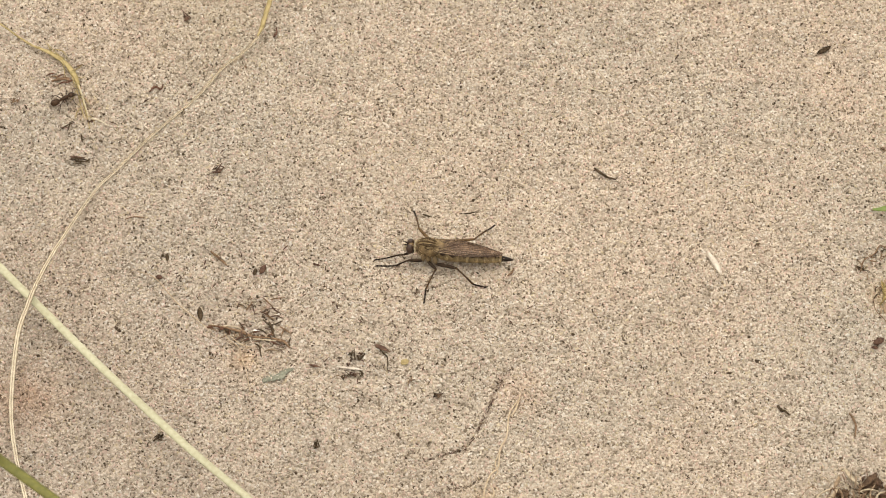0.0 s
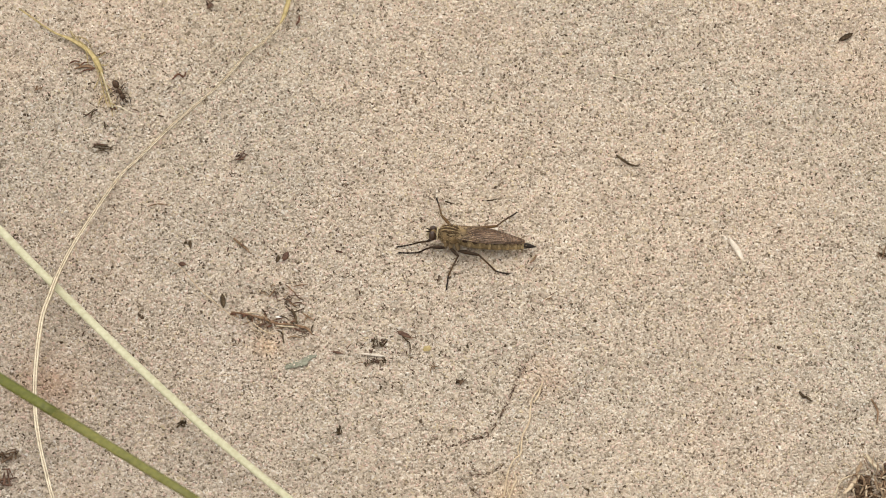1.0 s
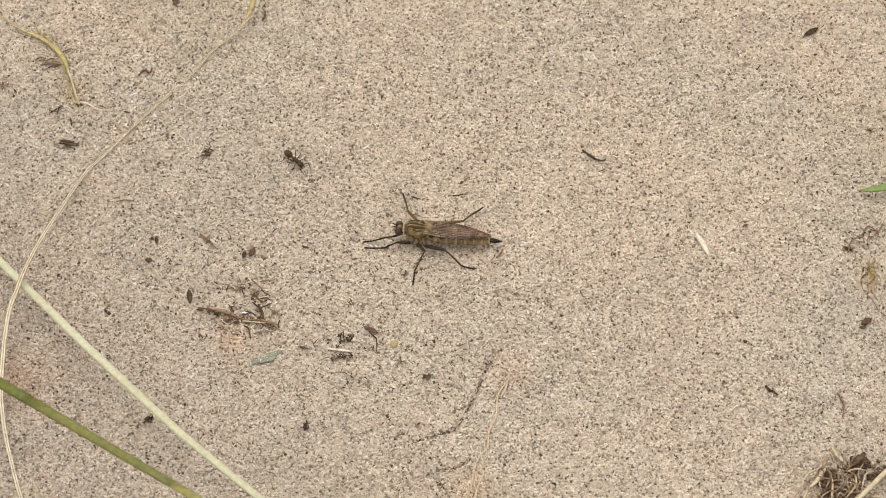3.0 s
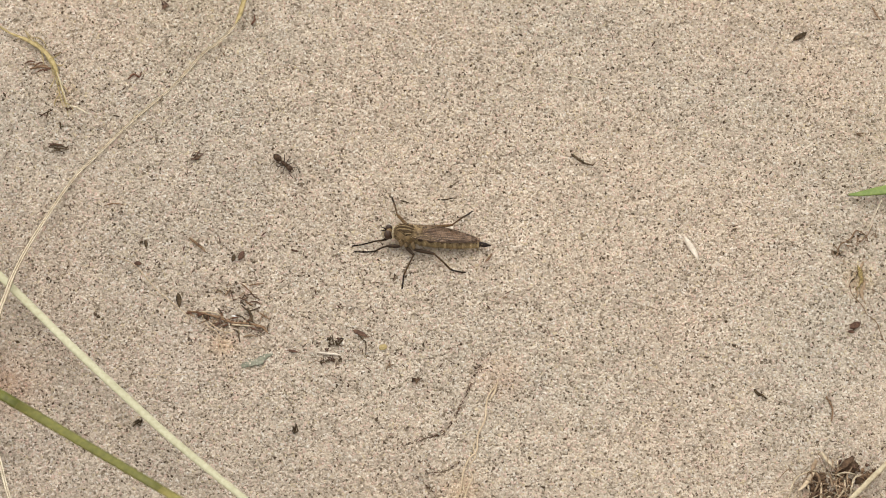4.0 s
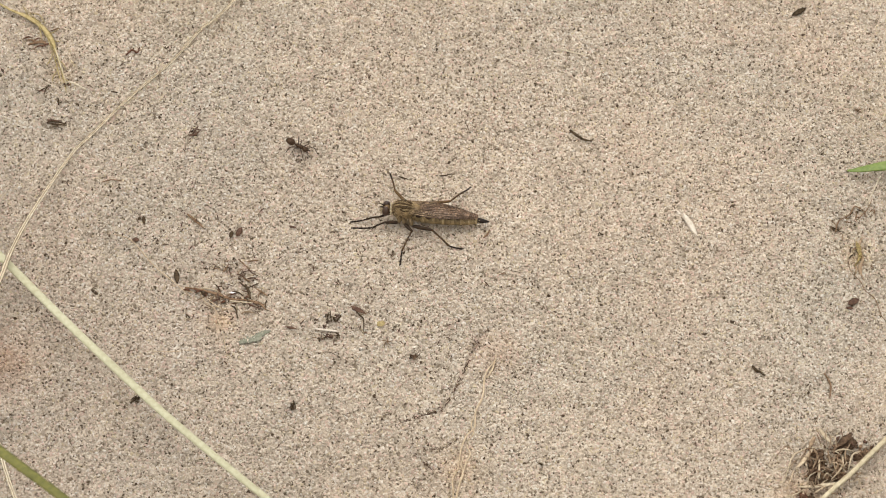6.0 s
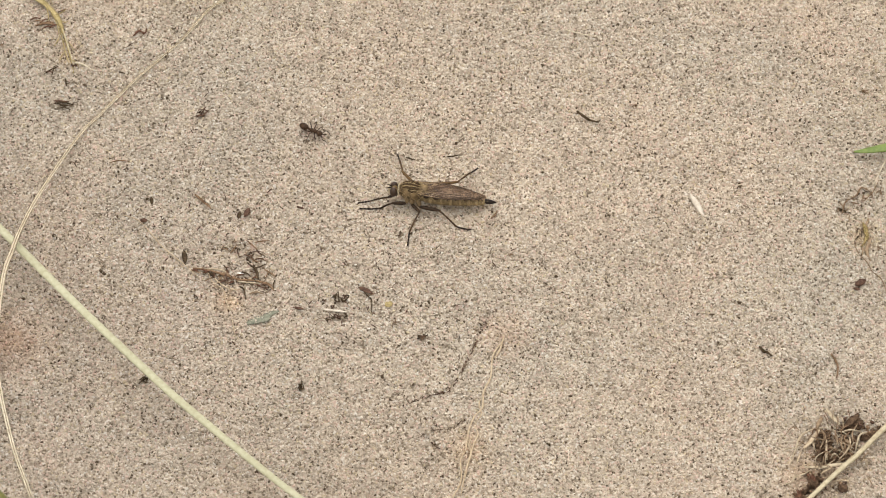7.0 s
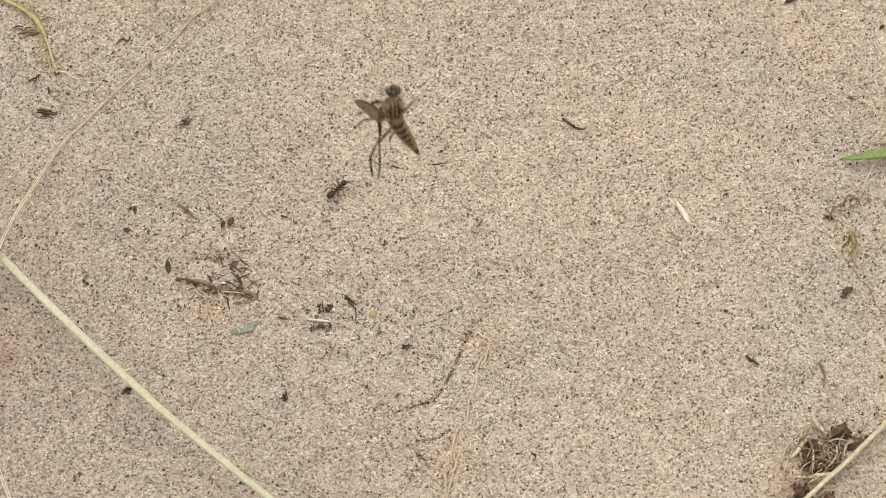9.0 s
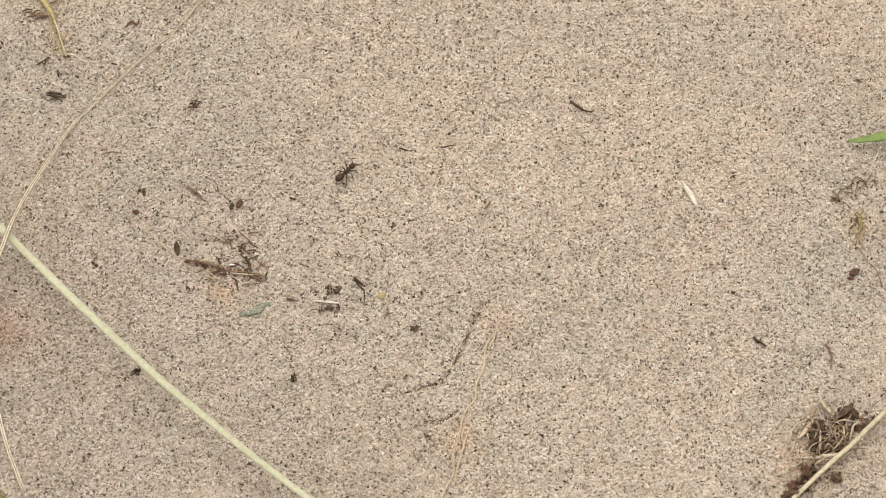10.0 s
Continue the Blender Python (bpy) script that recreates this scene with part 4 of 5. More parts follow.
seed("seed_husk", (39.36, 1.70), 5.2, 0.52, -66, HUSK, "cream pointed grass seed husk on the sand", "seed", rough=0.05)
strand("seed_awn", [(39.58, 0.47, 0.30), (40.36, -1.15, 0.20), (40.86, -2.89, 0.10)], [0.1, 0.06, 0.03], BLEACHED, "thin awn end beside a seed husk", "awn")
seed("seed", (-44.19, -7.85), 2.6, 0.45, 98, DARK, "small dark upright seed", "seed", "dark seeds")
seed("seed", (-34.23, 0.45), 1.9, 0.5, 65, RUSTY, "small dark brown seed", "seed", "dark seeds")
seed("seed", (-35.51, 0.00), 1.4, 0.36, 78, DARK, "small dark seed", "seed", "dark seeds")
seed("seed", (-51.10, -0.79), 1.25, 0.42, -8, RUSTY, "small round dark brown seed", "seed", "dark seeds")
seed("seed", (-49.98, 3.17), 1.5, 0.3, 95, DARK, "small dark seed", "seed", "dark seeds")
seed("seed", (-50.73, 3.51), 0.6, 0.26, 30, DARK, "tiny dark seed", "seed", "dark seeds")
seed("seed", (59.25, 46.31), 2.9, 0.5, 32, DARK, "dark ridged seed", "seed", "dark seeds")
seed("seed", (73.95, 39.89), 1.3, 0.3, 50, DARK, "small dark seed", "seed", "dark seeds")
seed("seed", (65.29, -13.51), 2.0, 0.62, 28, RUSTY, "dark rusty cupped husk", "husk", "")
seed("seed", (64.59, -14.61), 1.2, 0.3, -10, RUSTY, "small rusty husk scrap", "husk", "")
husk = seed("seed_husk", (77.01, 36.05), 3.4, 0.42, 70, WOODY, "red-brown split hollow seed husk", "husk", "")
for off in (-0.42, 0.4):
    part("husk_rim", sweep(bmesh.new(), [(-0.62 + off * 0.3, -1.6, 0.1), (-0.3 + off * 0.95, -0.75, 0.3), (off * 1.05, 0.1, 0.35), (0.3 + off * 0.9, 0.9, 0.3), (0.6 + off * 0.2, 1.65, 0.1)], [0.06, 0.15, 0.17, 0.13, 0.05], sides=6, rough=0.3), RED_TWIG, husk, "raised red-brown rim")
solid("crumb", ball(bmesh.new(), (0, 0, 0), (1.15, 1.7, 0.8), 0.75, 3, 4.4, (0, 12, 20)), DARK, on((77.64, 20.30), 0.5), "dark ribbed round plant crumb", "crumb", "")
strand("rootlet", [(71.04, 15.14, 0.30), (73.29, 15.45, 0.50), (75.62, 15.76, 0.70), (78.47, 16.71, 0.80), (82.76, 17.77, 0.60)], [0.07, 0.13, 0.14, 0.12, 0.08], ROOT_DARK, "thin brown stem behind a green leaf tip", "stem", rough=0.3)
seed("straw_bit", (-19.66, -18.67), 4.4, 0.25, -10, HUSK, "short white straw bit", "straw", pointed=0.5, rough=0.1)
solid("flake", ball(bmesh.new(), (0, 0, 0), (0.62, 0.42, 0.16), 0.5, 3, 5.5, (8, -6, 20)), YELLOW, on((-10.93, -17.69), 0.3), "small yellow plant flake", "flake")
seed("chip", (-35.00, -11.18), 1.1, 0.2, -8, WHITE, "tiny white chip", "chip", rough=0.3)
seed("chip", (-25.41, -18.23), 1.9, 0.25, -14, RUSTY, "small brown splinter", "splinter", rough=0.3)
strand("leaf_scrap", [(-33.72, -20.82, -0.05), (-32.36, -20.33, 0.03), (-30.74, -19.80, 0.05), (-29.67, -19.02, 0.03), (-28.59, -18.64, -0.05)], [0.3, 0.72, 0.74, 0.46, 0.2], GREYGREEN, "grey-green shrivelled leaf scrap", "leaf scrap", thick=[0.1], rough=0.8)

strand("leaf_scrap", [(67.35, -0.75, 0.00), (66.67, -2.88, 0.15), (67.30, -4.86, 0.10), (66.64, -6.89, 0.12), (67.25, -9.22, -0.05)], [0.1, 0.32, 0.16, 0.34, 0.08], ROOT_DARK, "brown tattered leaf scrap sunk in sand", "leaf scrap", thick=[0.08], rough=1.0)
strand("leaf_scrap", [(65.61, -5.65, -0.05), (66.09, -6.86, 0.08), (65.83, -8.33, -0.05)], [0.08, 0.22, 0.06], ROOT_DARK, "small brown leaf shred sunk in sand", "leaf scrap", thick=[0.06], rough=1.0)
twig([(20.05, 21.49), (21.07, 20.55), (22.18, 19.62), (23.67, 19.15)], 0.24, DARK, "short dark curved twig")
twig([(59.97, -26.39), (60.62, -27.68), (60.91, -29.08), (60.62, -31.12)], 0.2, WOODY, "curved grey-brown twig")
twig([(48.52, -25.42), (49.12, -26.28), (49.65, -26.39), (50.44, -27.14)], 0.27, DARK, "short dark twig")
twig([(-54.42, 37.05), (-53.52, 38.13), (-52.54, 37.52), (-52.21, 38.72)], 0.2, RED_TWIG, "small crooked rusty twig")
twig([(-65.47, 28.31), (-65.21, 26.89)], 0.17, DARK, "tiny dark twig bit")
twig([(-33.89, 48.32), (-33.44, 49.29), (-33.47, 50.51)], 0.2, RED_TWIG, "small hooked brown twig")
twig([(-38.6, 42.4), (-38.2, 41.68)], 0.16, WOODY, "tiny brown twig bit")
for x, y, a in ((-71.1, 40.3, 10), (-70.3, 39.7, -25), (-69.6, 40.0, 30), (-69.2, 39.4, -10), (-68.4, 39.5, -35), (-67.8, 39.0, 15), (-68.9, 38.7, 5)):
    dx, dy = math.cos(radians(a)) * 0.9, math.sin(radians(a)) * 0.9
    twig([(x - dx, y - dy, 0.1), (x, y + 0.15, 0.4), (x + dx, y + dy, 0.2)], 0.15, RED_TWIG if a > 0 else WOODY, "brown bit of crumpled bark scrap")
twig([(-57.29, 10.82), (-55.63, 11.17), (-53.84, 10.82)], 0.11, WOODY, "thin curved twig")
twig([(-42.88, 4.42), (-41.82, 3.28), (-40.66, 1.92), (-40.18, 1.24)], 0.22, WOODY, "grey weathered twig half sunk in sand")
twig([(71.77, 51.93), (72.28, 50.71), (72.97, 49.24)], 0.2, WOODY, "thin dark twig")
twig([(18.23, 38.32), (20.89, 37.60), (23.45, 37.12)], 0.13, BLEACHED, "thin bleached twig half sunk in sand")
twig([(-8.31, 12.32), (-7.47, 11.97), (-6.72, 11.74)], 0.14, DARK, "thin dark twig bit")
twig([(-2.24, 12.55), (-0.84, 12.55), (0.56, 12.89)], 0.14, DARK, "thin dark twig bit")
twig([(5.64, -0.79), (6.38, 0.11), (6.66, 0.90)], 0.18, WOODY, "small brown twig bit")
twig([(-32.78, -5.17), (-31.68, -4.95), (-30.39, -4.83)], 0.13, WOODY, "thin dark twig bit")
twig([(-15.37, -14.56), (-14.35, -15.99), (-13.71, -16.75), (-13.68, -19.14)], 0.13, DARK, "thin dark crooked twig under a husk")
twig([(-14.35, -15.99), (-13.4, -15.6), (-12.3, -15.3)], 0.07, WOODY, "thin brown twig bit")
HUSK_AT = on((-14.55, -15.0), 0.3)
flat_husk = solid("flat_husk", sweep(bmesh.new(), [(-1.35, 0, 0), (-0.7, 0, 0.05), (0, 0, 0.08), (0.7, 0, 0.05), (1.35, 0, 0)], [0.12, 0.42, 0.44, 0.3, 0.06], [0.05, 0.09, 0.09, 0.07, 0.02], sides=8, steps=3, rough=0.25), RUSTY, HUSK_AT, "flat dark brown husk tipped by the wind", "husk")
strand("straw_bit", [(-6.5, -20.6, 0.1), (-6.3, -22.2, 0.25), (-6.1, -23.4, 0.1)], [0.04, 0.07, 0.05], BLEACHED, "hair-thin pale straw bit on a crumb", "straw")
for a in range(5):
    twig([(-9.9, -21.2, 0.3), (-9.9 + math.cos(a * 1.3) * 0.5, -21.2 + math.sin(a * 1.3) * 0.5, 0.3), (-9.9 + math.cos(a * 1.3 + 0.3) * 1.0, -21.2 + math.sin(a * 1.3 + 0.3) * 1.0, 0.1)], 0.07, WOODY, "thin brown spoke of star-shaped litter")
twig([(-20.82, -20.42), (-21.73, -20.09), (-22.90, -20.75)], 0.08, WOODY, "thin twig bit")
twig([(-56.55, 29.46), (-55.49, 29.1)], 0.16, DARK, "tiny dark twig bit")
twig([(-63.97, 31.63), (-62.52, 31.15), (-60.85, 29.97)], 0.17, BLEACHED, "pale splinter of straw")
twig([(-71.03, 38.93), (-69.34, 39.53), (-67.99, 39.29)], 0.24, WOODY, "grey-brown twig scrap")
twig([(-67.37, 41.94), (-65.98, 42.67)], 0.14, WOODY, "grey-brown twig scrap")

# the litter heap with a broken twig
twig([(-42.73, -10.19), (-40.24, -10.63), (-37.74, -11.41), (-35.32, -12.51), (-32.84, -12.84), (-31.47, -13.06)], 0.22, WOODY, "broken brown twig among litter", group="litter heap")
twig([(-35.31, -12.95), (-33.47, -13.29), (-31.64, -13.40)], 0.15, ROOT_PALE, "pale split stem among litter", group="litter heap")
twig([(-40.70, -10.41), (-38.87, -10.41), (-37.02, -11.07)], 0.13, ROOT_PALE, "pale split stem among litter", group="litter heap")
twig([(-32.93, -9.63), (-32.34, -11.07), (-32.03, -12.51)], 0.25, DARK, "dark twig among litter", group="litter heap")
twig([(-33.95, -9.19), (-32.64, -10.19), (-30.83, -9.30)], 0.14, DARK, "dark twig among litter", group="litter heap")
twig([(-31.47, -13.06), (-30.35, -13.62), (-29.41, -14.83)], 0.22, WOODY, "dark twig among litter", group="litter heap")
twig([(-35.10, -13.95), (-34.35, -14.61), (-34.02, -16.37)], 0.16, DARK, "dark twig among litter", group="litter heap")
twig([(-39.27, -12.18), (-37.38, -13.95), (-35.54, -14.61), (-34.63, -14.17)], 0.1, ROOT, "curled thin root among litter", group="litter heap")
twig([(-40.22, -11.07), (-39.52, -12.84), (-37.64, -14.61), (-37.21, -16.59), (-36.41, -19.00), (-35.55, -23.14)], 0.09, ROOT, "thin ochre root among litter", group="litter heap")
for i, (p, s) in enumerate((((-42.34, -10.74), 0.55), ((-41.13, -11.18), 0.5), ((-39.56, -11.74), 0.6), ((-38.26, -12.18), 0.6), ((-36.39, -13.40), 0.5), ((-34.04, -12.51), 0.55), ((-32.41, -11.96), 0.5), ((-35.50, -6.62), 0.4), ((-33.45, -7.52), 0.65), ((-36.19, -5.17), 0.4), ((-34.81, -4.83), 0.45), ((-30.81, -13.51), 0.4))):
    crumb(p, s * 1.3, (WOODY, DARK, SOIL)[i % 3], "brown crumb in a litter heap", 60 + i, group="litter heap", arms=i % 3)
for i, (p, s) in enumerate((((-19.25, -16.26), 0.6), ((-18.16, -16.15), 0.45), ((-20.37, -20.09), 0.6), ((-19.01, -19.66), 0.55), ((-17.83, -19.87), 0.45), ((-19.95, -18.12), 0.35))):
    crumb(p, s * 1.8, (DARK, RUSTY)[i % 2], "dark crumb beside a white straw", 80 + i, group="litter by the straw", arms=2)
twig([(-18.61, -16.37), (-18.14, -17.03), (-17.34, -16.04)], 0.2, DARK, "dark crooked twig bit", group="litter by the straw")

HEAP = ((-40.22, -11.18), (-36.99, -11.96), (-33.78, -12.18), (-31.46, -13.29), (-35.31, -6.62), (-32.97, -8.30), (-38.32, -13.29))
r = random.Random(77)
for i in range(42):
    c = r.choice(HEAP)
    x, y, a, half = c[0] + r.gauss(0, 1.3), c[1] + r.gauss(0, 1.1), r.gauss(-0.35, 0.8), r.uniform(0.35, 1.3)
    dx, dy = math.cos(a) * half, math.sin(a) * half
    twig([(x - dx, y - dy, r.uniform(0.05, 0.3)), (x + r.uniform(-.2, .2), y + r.uniform(-.2, .2), r.uniform(0.15, 0.5)), (x + dx, y + dy, r.uniform(0.02, 0.3))], r.uniform(0.06, 0.17), r.choice((WOODY, WOODY, DARK, ROOT_DARK, RUSTY)), "small brown twig bit in a litter heap", group="litter heap")
for i in range(22):
    c = r.choice(((-42.35, -10.41), (-40.69, -10.85), (-39.56, -11.74), (-37.72, -12.07), (-36.24, -12.62), (-34.23, -12.40), (-32.78, -11.96), (-31.45, -13.51)))
    x, y, a, half = c[0] + r.gauss(0, 0.55), c[1] + r.gauss(0, 0.5), r.gauss(-0.4, 0.7), r.uniform(0.3, 0.8)
    dx, dy = math.cos(a) * half, math.sin(a) * half
    twig([(x - dx, y - dy, 0.2), (x + r.uniform(-.2, .2), y + r.uniform(-.2, .2), r.uniform(0.3, 0.55)), (x + dx, y + dy, 0.2)], r.uniform(0.1, 0.2), r.choice((DARK, RED_TWIG, RUSTY, RED_TWIG)), "dark bark bit in a litter heap", group="litter heap")
for i in range(34):
    c = r.choice(((63.49, 1.02), (64.90, 3.06), (66.18, 4.42), (67.77, 4.65), (66.45, -2.37), (65.94, -4.95)))
    x, y, a, half = c[0] + r.gauss(0, 0.7), c[1] + r.gauss(0, 0.8), r.uniform(0, 6.28), r.uniform(0.25, 0.9)
    dx, dy = math.cos(a) * half, math.sin(a) * half
    twig([(x - dx, y - dy, r.uniform(0.0, 0.15)), (x + r.uniform(-.2, .2), y + r.uniform(-.2, .2), r.uniform(0.1, 0.3)), (x + dx, y + dy, r.uniform(0.0, 0.15))], r.uniform(0.05, 0.12), r.choice((WOODY, WOODY, DARK, ROOT_DARK)), "small dark rootlet bit in a pit", group="rootlet bits in a pit")


def scrap(xy, label, strips, seed_value):
    """A torn scrap of bark: short strips (x, y, half length, heading, half width) that cling together."""
    r = random.Random(seed_value)
    base = Vector(on(xy))
    ob = empty("bark_scrap", base, label, "bark scrap")
    for x, y, half, heading, w in strips:
        a = radians(heading)
        d = Vector((math.cos(a), math.sin(a), 0)) * half
        c = Vector((x * 1.15, y * 1.3, 0.32 + r.uniform(0, 0.25)))
        bend = Vector((r.uniform(-.15, .15), r.uniform(-.15, .15), 0.1))
        part("strip", sweep(bmesh.new(), [c - d * 1.15 - Vector((0, 0, 0.1)), c + bend, c + d * 1.15], [w * 0.6, w * 0.9, w * 0.75, w * 0.35], [w * 0.5], sides=6, steps=4, rough=0.6), r.choice((DARK, DARK, RUSTY)), ob)
    return ob


scrap((-65.51, 23.25), "dark bundle of torn bark strips", [(-0.3, 0.55, 1.1, -8, 0.17), (0.1, 0.2, 1.35, -12, 0.19), (-0.5, -0.1, 0.9, -20, 0.16), (0.5, -0.2, 1.1, -6, 0.19), (0.2, -0.6, 0.8, -15, 0.15), (-1.1, 0.35, 0.55, 40, 0.12), (1.3, 0.1, 0.45, 55, 0.12)], 3)
scrap((-67.86, 30.16), "dark crossed bark splinters on the sand", [(0.0, 0.0, 1.1, 32, 0.16), (0.35, -0.1, 0.8, 70, 0.13), (-0.4, -0.35, 0.7, -10, 0.14), (0.6, 0.5, 0.4, 0, 0.1)], 4)
CRUMBS = [
    ((-42.25, 20.35), 0.95, RUSTY, 2, "rusty brown plant crumb"), 
    ((-5.62, -24.01), 0.75, SOIL, 4, "dark brown ragged crumb"), ((-24.64, -33.26), 0.85, DARK, 3, "dark ragged plant crumb"), ((29.68, 22.54), 0.6, WOODY, 1, "grey-brown crumb"),
    ((24.79, 0.34), 0.5, DARK, 1, "small dark crumb"), ((14.34, -44.26), 0.45, DARK, 1, "small dark crumb"), ((8.00, 35.33), 0.35, WOODY, 1, "small brown crumb"),
    ((-4.47, -17.36), 0.35, DARK, 2, "small dark crumb"), ((-49.70, -31.76), 0.8, DARK, 4, "dark ragged crumb by the stalk"), ((-56.76, -19.66), 0.4, DARK, 1, "small dark crumb"),
    ((-25.64, 1.24), 0.5, RUSTY, 0, "small rusty flat crumb"), ((-51.26, -14.39), 0.4, WOODY, 1, "small brown crumb"), ((68.34, 24.89), 0.6, WOODY, 2, "grey-brown crumb in a hollow"),
    ((-64.13, 31.15), 0.6, RUSTY, 2, "rusty crumb at a leaf end"), ((-64.92, 31.63), 0.5, ROOT, 1, "ochre crumb at a leaf end"), ((63.02, 0.90), 0.5, DARK, 1, "dark crumb in a pit"),
    ((58.13, 12.67), 0.4, DARK, 0, "small dark crumb"), ((69.59, 4.26), 0.4, WOODY, 1, "small brown crumb"), ((68.69, -6.38), 0.4, WOODY, 1, "small brown crumb"),
    ((60.23, 0.56), 0.3, DARK, 0, "small dark crumb"), ((9.62, 35.57), 0.25, WOODY, 0, "tiny brown crumb"), ((-47.63, 38.81), 0.3, DARK, 0, "tiny dark crumb"),
    ((-65.08, 27.48), 0.35, DARK, 1, "tiny dark crumb"), ((8.82, -7.74), 0.4, WOODY, 1, "small brown crumb"), ((50.57, -19.87), 0.25, DARK, 0, "tiny dark crumb"),
    ((-4.40, -36.03), 0.3, WOODY, 1, "tiny brown crumb"), ((1.44, -29.08), 0.3, WOODY, 1, "brown crumb in a small scarp"), ((-1.26, -33.37), 0.3, WOODY, 1, "brown crumb in a small scarp"),
    ((60.67, 37.96), 0.3, DARK, 0, "tiny dark crumb"), ((54.76, 33.77), 0.25, DARK, 0, "tiny dark crumb"), ((63.02, 33.54), 0.35, RUSTY, 0, "tiny rusty crumb"),
    ((-49.15, 53.77), 0.9, RUSTY, 2, "rusty brown ragged crumb"), ((-77.14, -42.17), 1.6, RUSTY, 2, "reddish brown soil crumb"), ((-76.34, -38.17), 1.2, SOIL, 2, "reddish brown soil crumb"), ((-78.02, -38.49), 1.2, SOIL, 1, "reddish brown soil crumb"),
    ((60.57, -51.23), 0.55, RUSTY, 5, "dark brown crumb by the straw"), ((-76.72, 34.91), 0.7, WOODY, 3, "grey-brown ragged crumb"), ((-22.01, 10.36), 0.3, WOODY, 0, "tiny brown crumb"), ((-25.92, 5.79), 0.3, RUSTY, 0, "tiny rusty crumb"),
    ((56.41, -11.63), 0.3, WOODY, 0, "tiny brown crumb"), ((44.51, -23.68), 0.25, DARK, 0, "tiny dark crumb"), ((33.98, -27.47), 0.25, WOODY, 0, "tiny brown crumb"), ((70.28, -1.58), 0.35, DARK, 1, "tiny dark crumb"),
]
for i, (p, s, m, arms, label) in enumerate(CRUMBS):
    crumb(p, s * (1.4 if s > 0.5 else 1.5), m, label, 100 + i, arms=arms)


def litter_and_scarp_shade():
    """Specks and slivers of plant litter too small to tell apart, thicker where the litter heap lies, and brown slivers
    that draw the scarps' shaded edges.
    """
    r = random.Random(21)
    bm = bmesh.new()
    centres = [((-40, -8), 12, 130), ((-18, -19), 10, 60), ((-62, 22), 16, 60), ((66, -2), 9, 40), ((0, 0), 55, 190), ((-22, 14), 14, 40)]
    for (cx, cy), spread, count in centres:
        for _ in range(count):
            x, y = r.gauss(cx, spread), r.gauss(cy, spread * 0.8)
            a, length, w = r.uniform(0, 6.28), r.choice((0.25, 0.4, 0.6, 1.0)) * r.uniform(0.6, 1.3), r.uniform(0.05, 0.13)
            d = Vector((math.cos(a), math.sin(a), r.uniform(-0.1, 0.1))) * length / 2
            c = Vector(on((x, y), r.uniform(0.22, 0.4)))
            sweep(bm, [c - d, c + Vector((0, 0, w)), c + d], [w * 0.5, w, w * 0.4], sides=4, steps=1)
    # brown slivers stand in for the shade along the scarp edges
    for line, thick in ((SCARP, 1.0), (SCARP_LOW, 1.0), (SCARP_FOOT, 0.9)):
        for (ax, ay), (bx, by) in zip(line, line[1:]):
            for _ in range(int((1.6 if ay > -24 else 3.8) * math.hypot(bx - ax, by - ay))):
                k = r.random()
                c = Vector(on((ax + (bx - ax) * k + r.gauss(0, 0.13), ay + (by - ay) * k + r.gauss(0, 0.13)), r.uniform(0.2, 0.5)))
                a, w = math.atan2(by - ay, bx - ax) + r.gauss(0, 0.5), r.uniform(0.04, 0.085) * thick
                d = Vector((math.cos(a), math.sin(a), 0)) * r.uniform(0.15, 0.5)
                sweep(bm, [c - d, c + Vector((0, 0, w)), c + d], [w * 0.5, w, w * 0.4], sides=4, steps=1)
    return solid("litter_and_scarp_shade", bm, RUSTY, (0, 0, 0), "fine dark specks of plant litter in the sand", "litter", kind="stuff")


litter_and_scarp_shade()

# ---- what moves ----
GREEN_YAW = [
    (0, -44.75), (0.5, -46.05), (0.6, -46.10), (0.7, -44.25), (0.8, -42.15), (0.9, -40.75),
    (1.0, -41.45), (1.1, -43.85), (1.2, -45.75), (1.3, -45.50), (1.4, -44.10), (1.5, -41.75),
    (1.6, -39.55), (1.7, -38.70), (1.8, -39.35), (2.0, -42.15), (2.2, -42.30), (2.4, -39.55),
    (2.5, -38.80), (2.7, -39.60), (3.8, -41.30), (4.0, -40.80), (4.2, -40.40), (4.4, -40.85),
    (4.5, -41.35), (4.6, -42.30), (4.7, -44.00), (4.8, -45.95), (4.9, -48.10), (5.0, -48.10),
    (5.1, -45.70), (5.2, -42.10), (5.3, -38.90), (5.4, -37.45), (5.5, -37.85), (5.6, -39.80),
    (5.7, -41.25), (6.2, -47.60), (6.8, -49.10), (7.3, -49.10), (7.5, -44.55), (7.6, -37.65),
    (7.7, -34.90), (7.8, -36.70), (7.9, -42.75), (8.0, -48.10), (8.1, -49.10), (8.3, -45.50),
    (8.4, -41.40), (8.5, -38.40), (8.6, -38.65), (8.7, -43.15), (8.9, -48.10), (9.4, -50.10),
    (10.0, -49.10),
]
STALK_YAW = [(0, 0.2), (0.5, 0.22), (2.5, 0.13), (5.0, -0.1), (7.5, -0.3), (10, 0.0)]
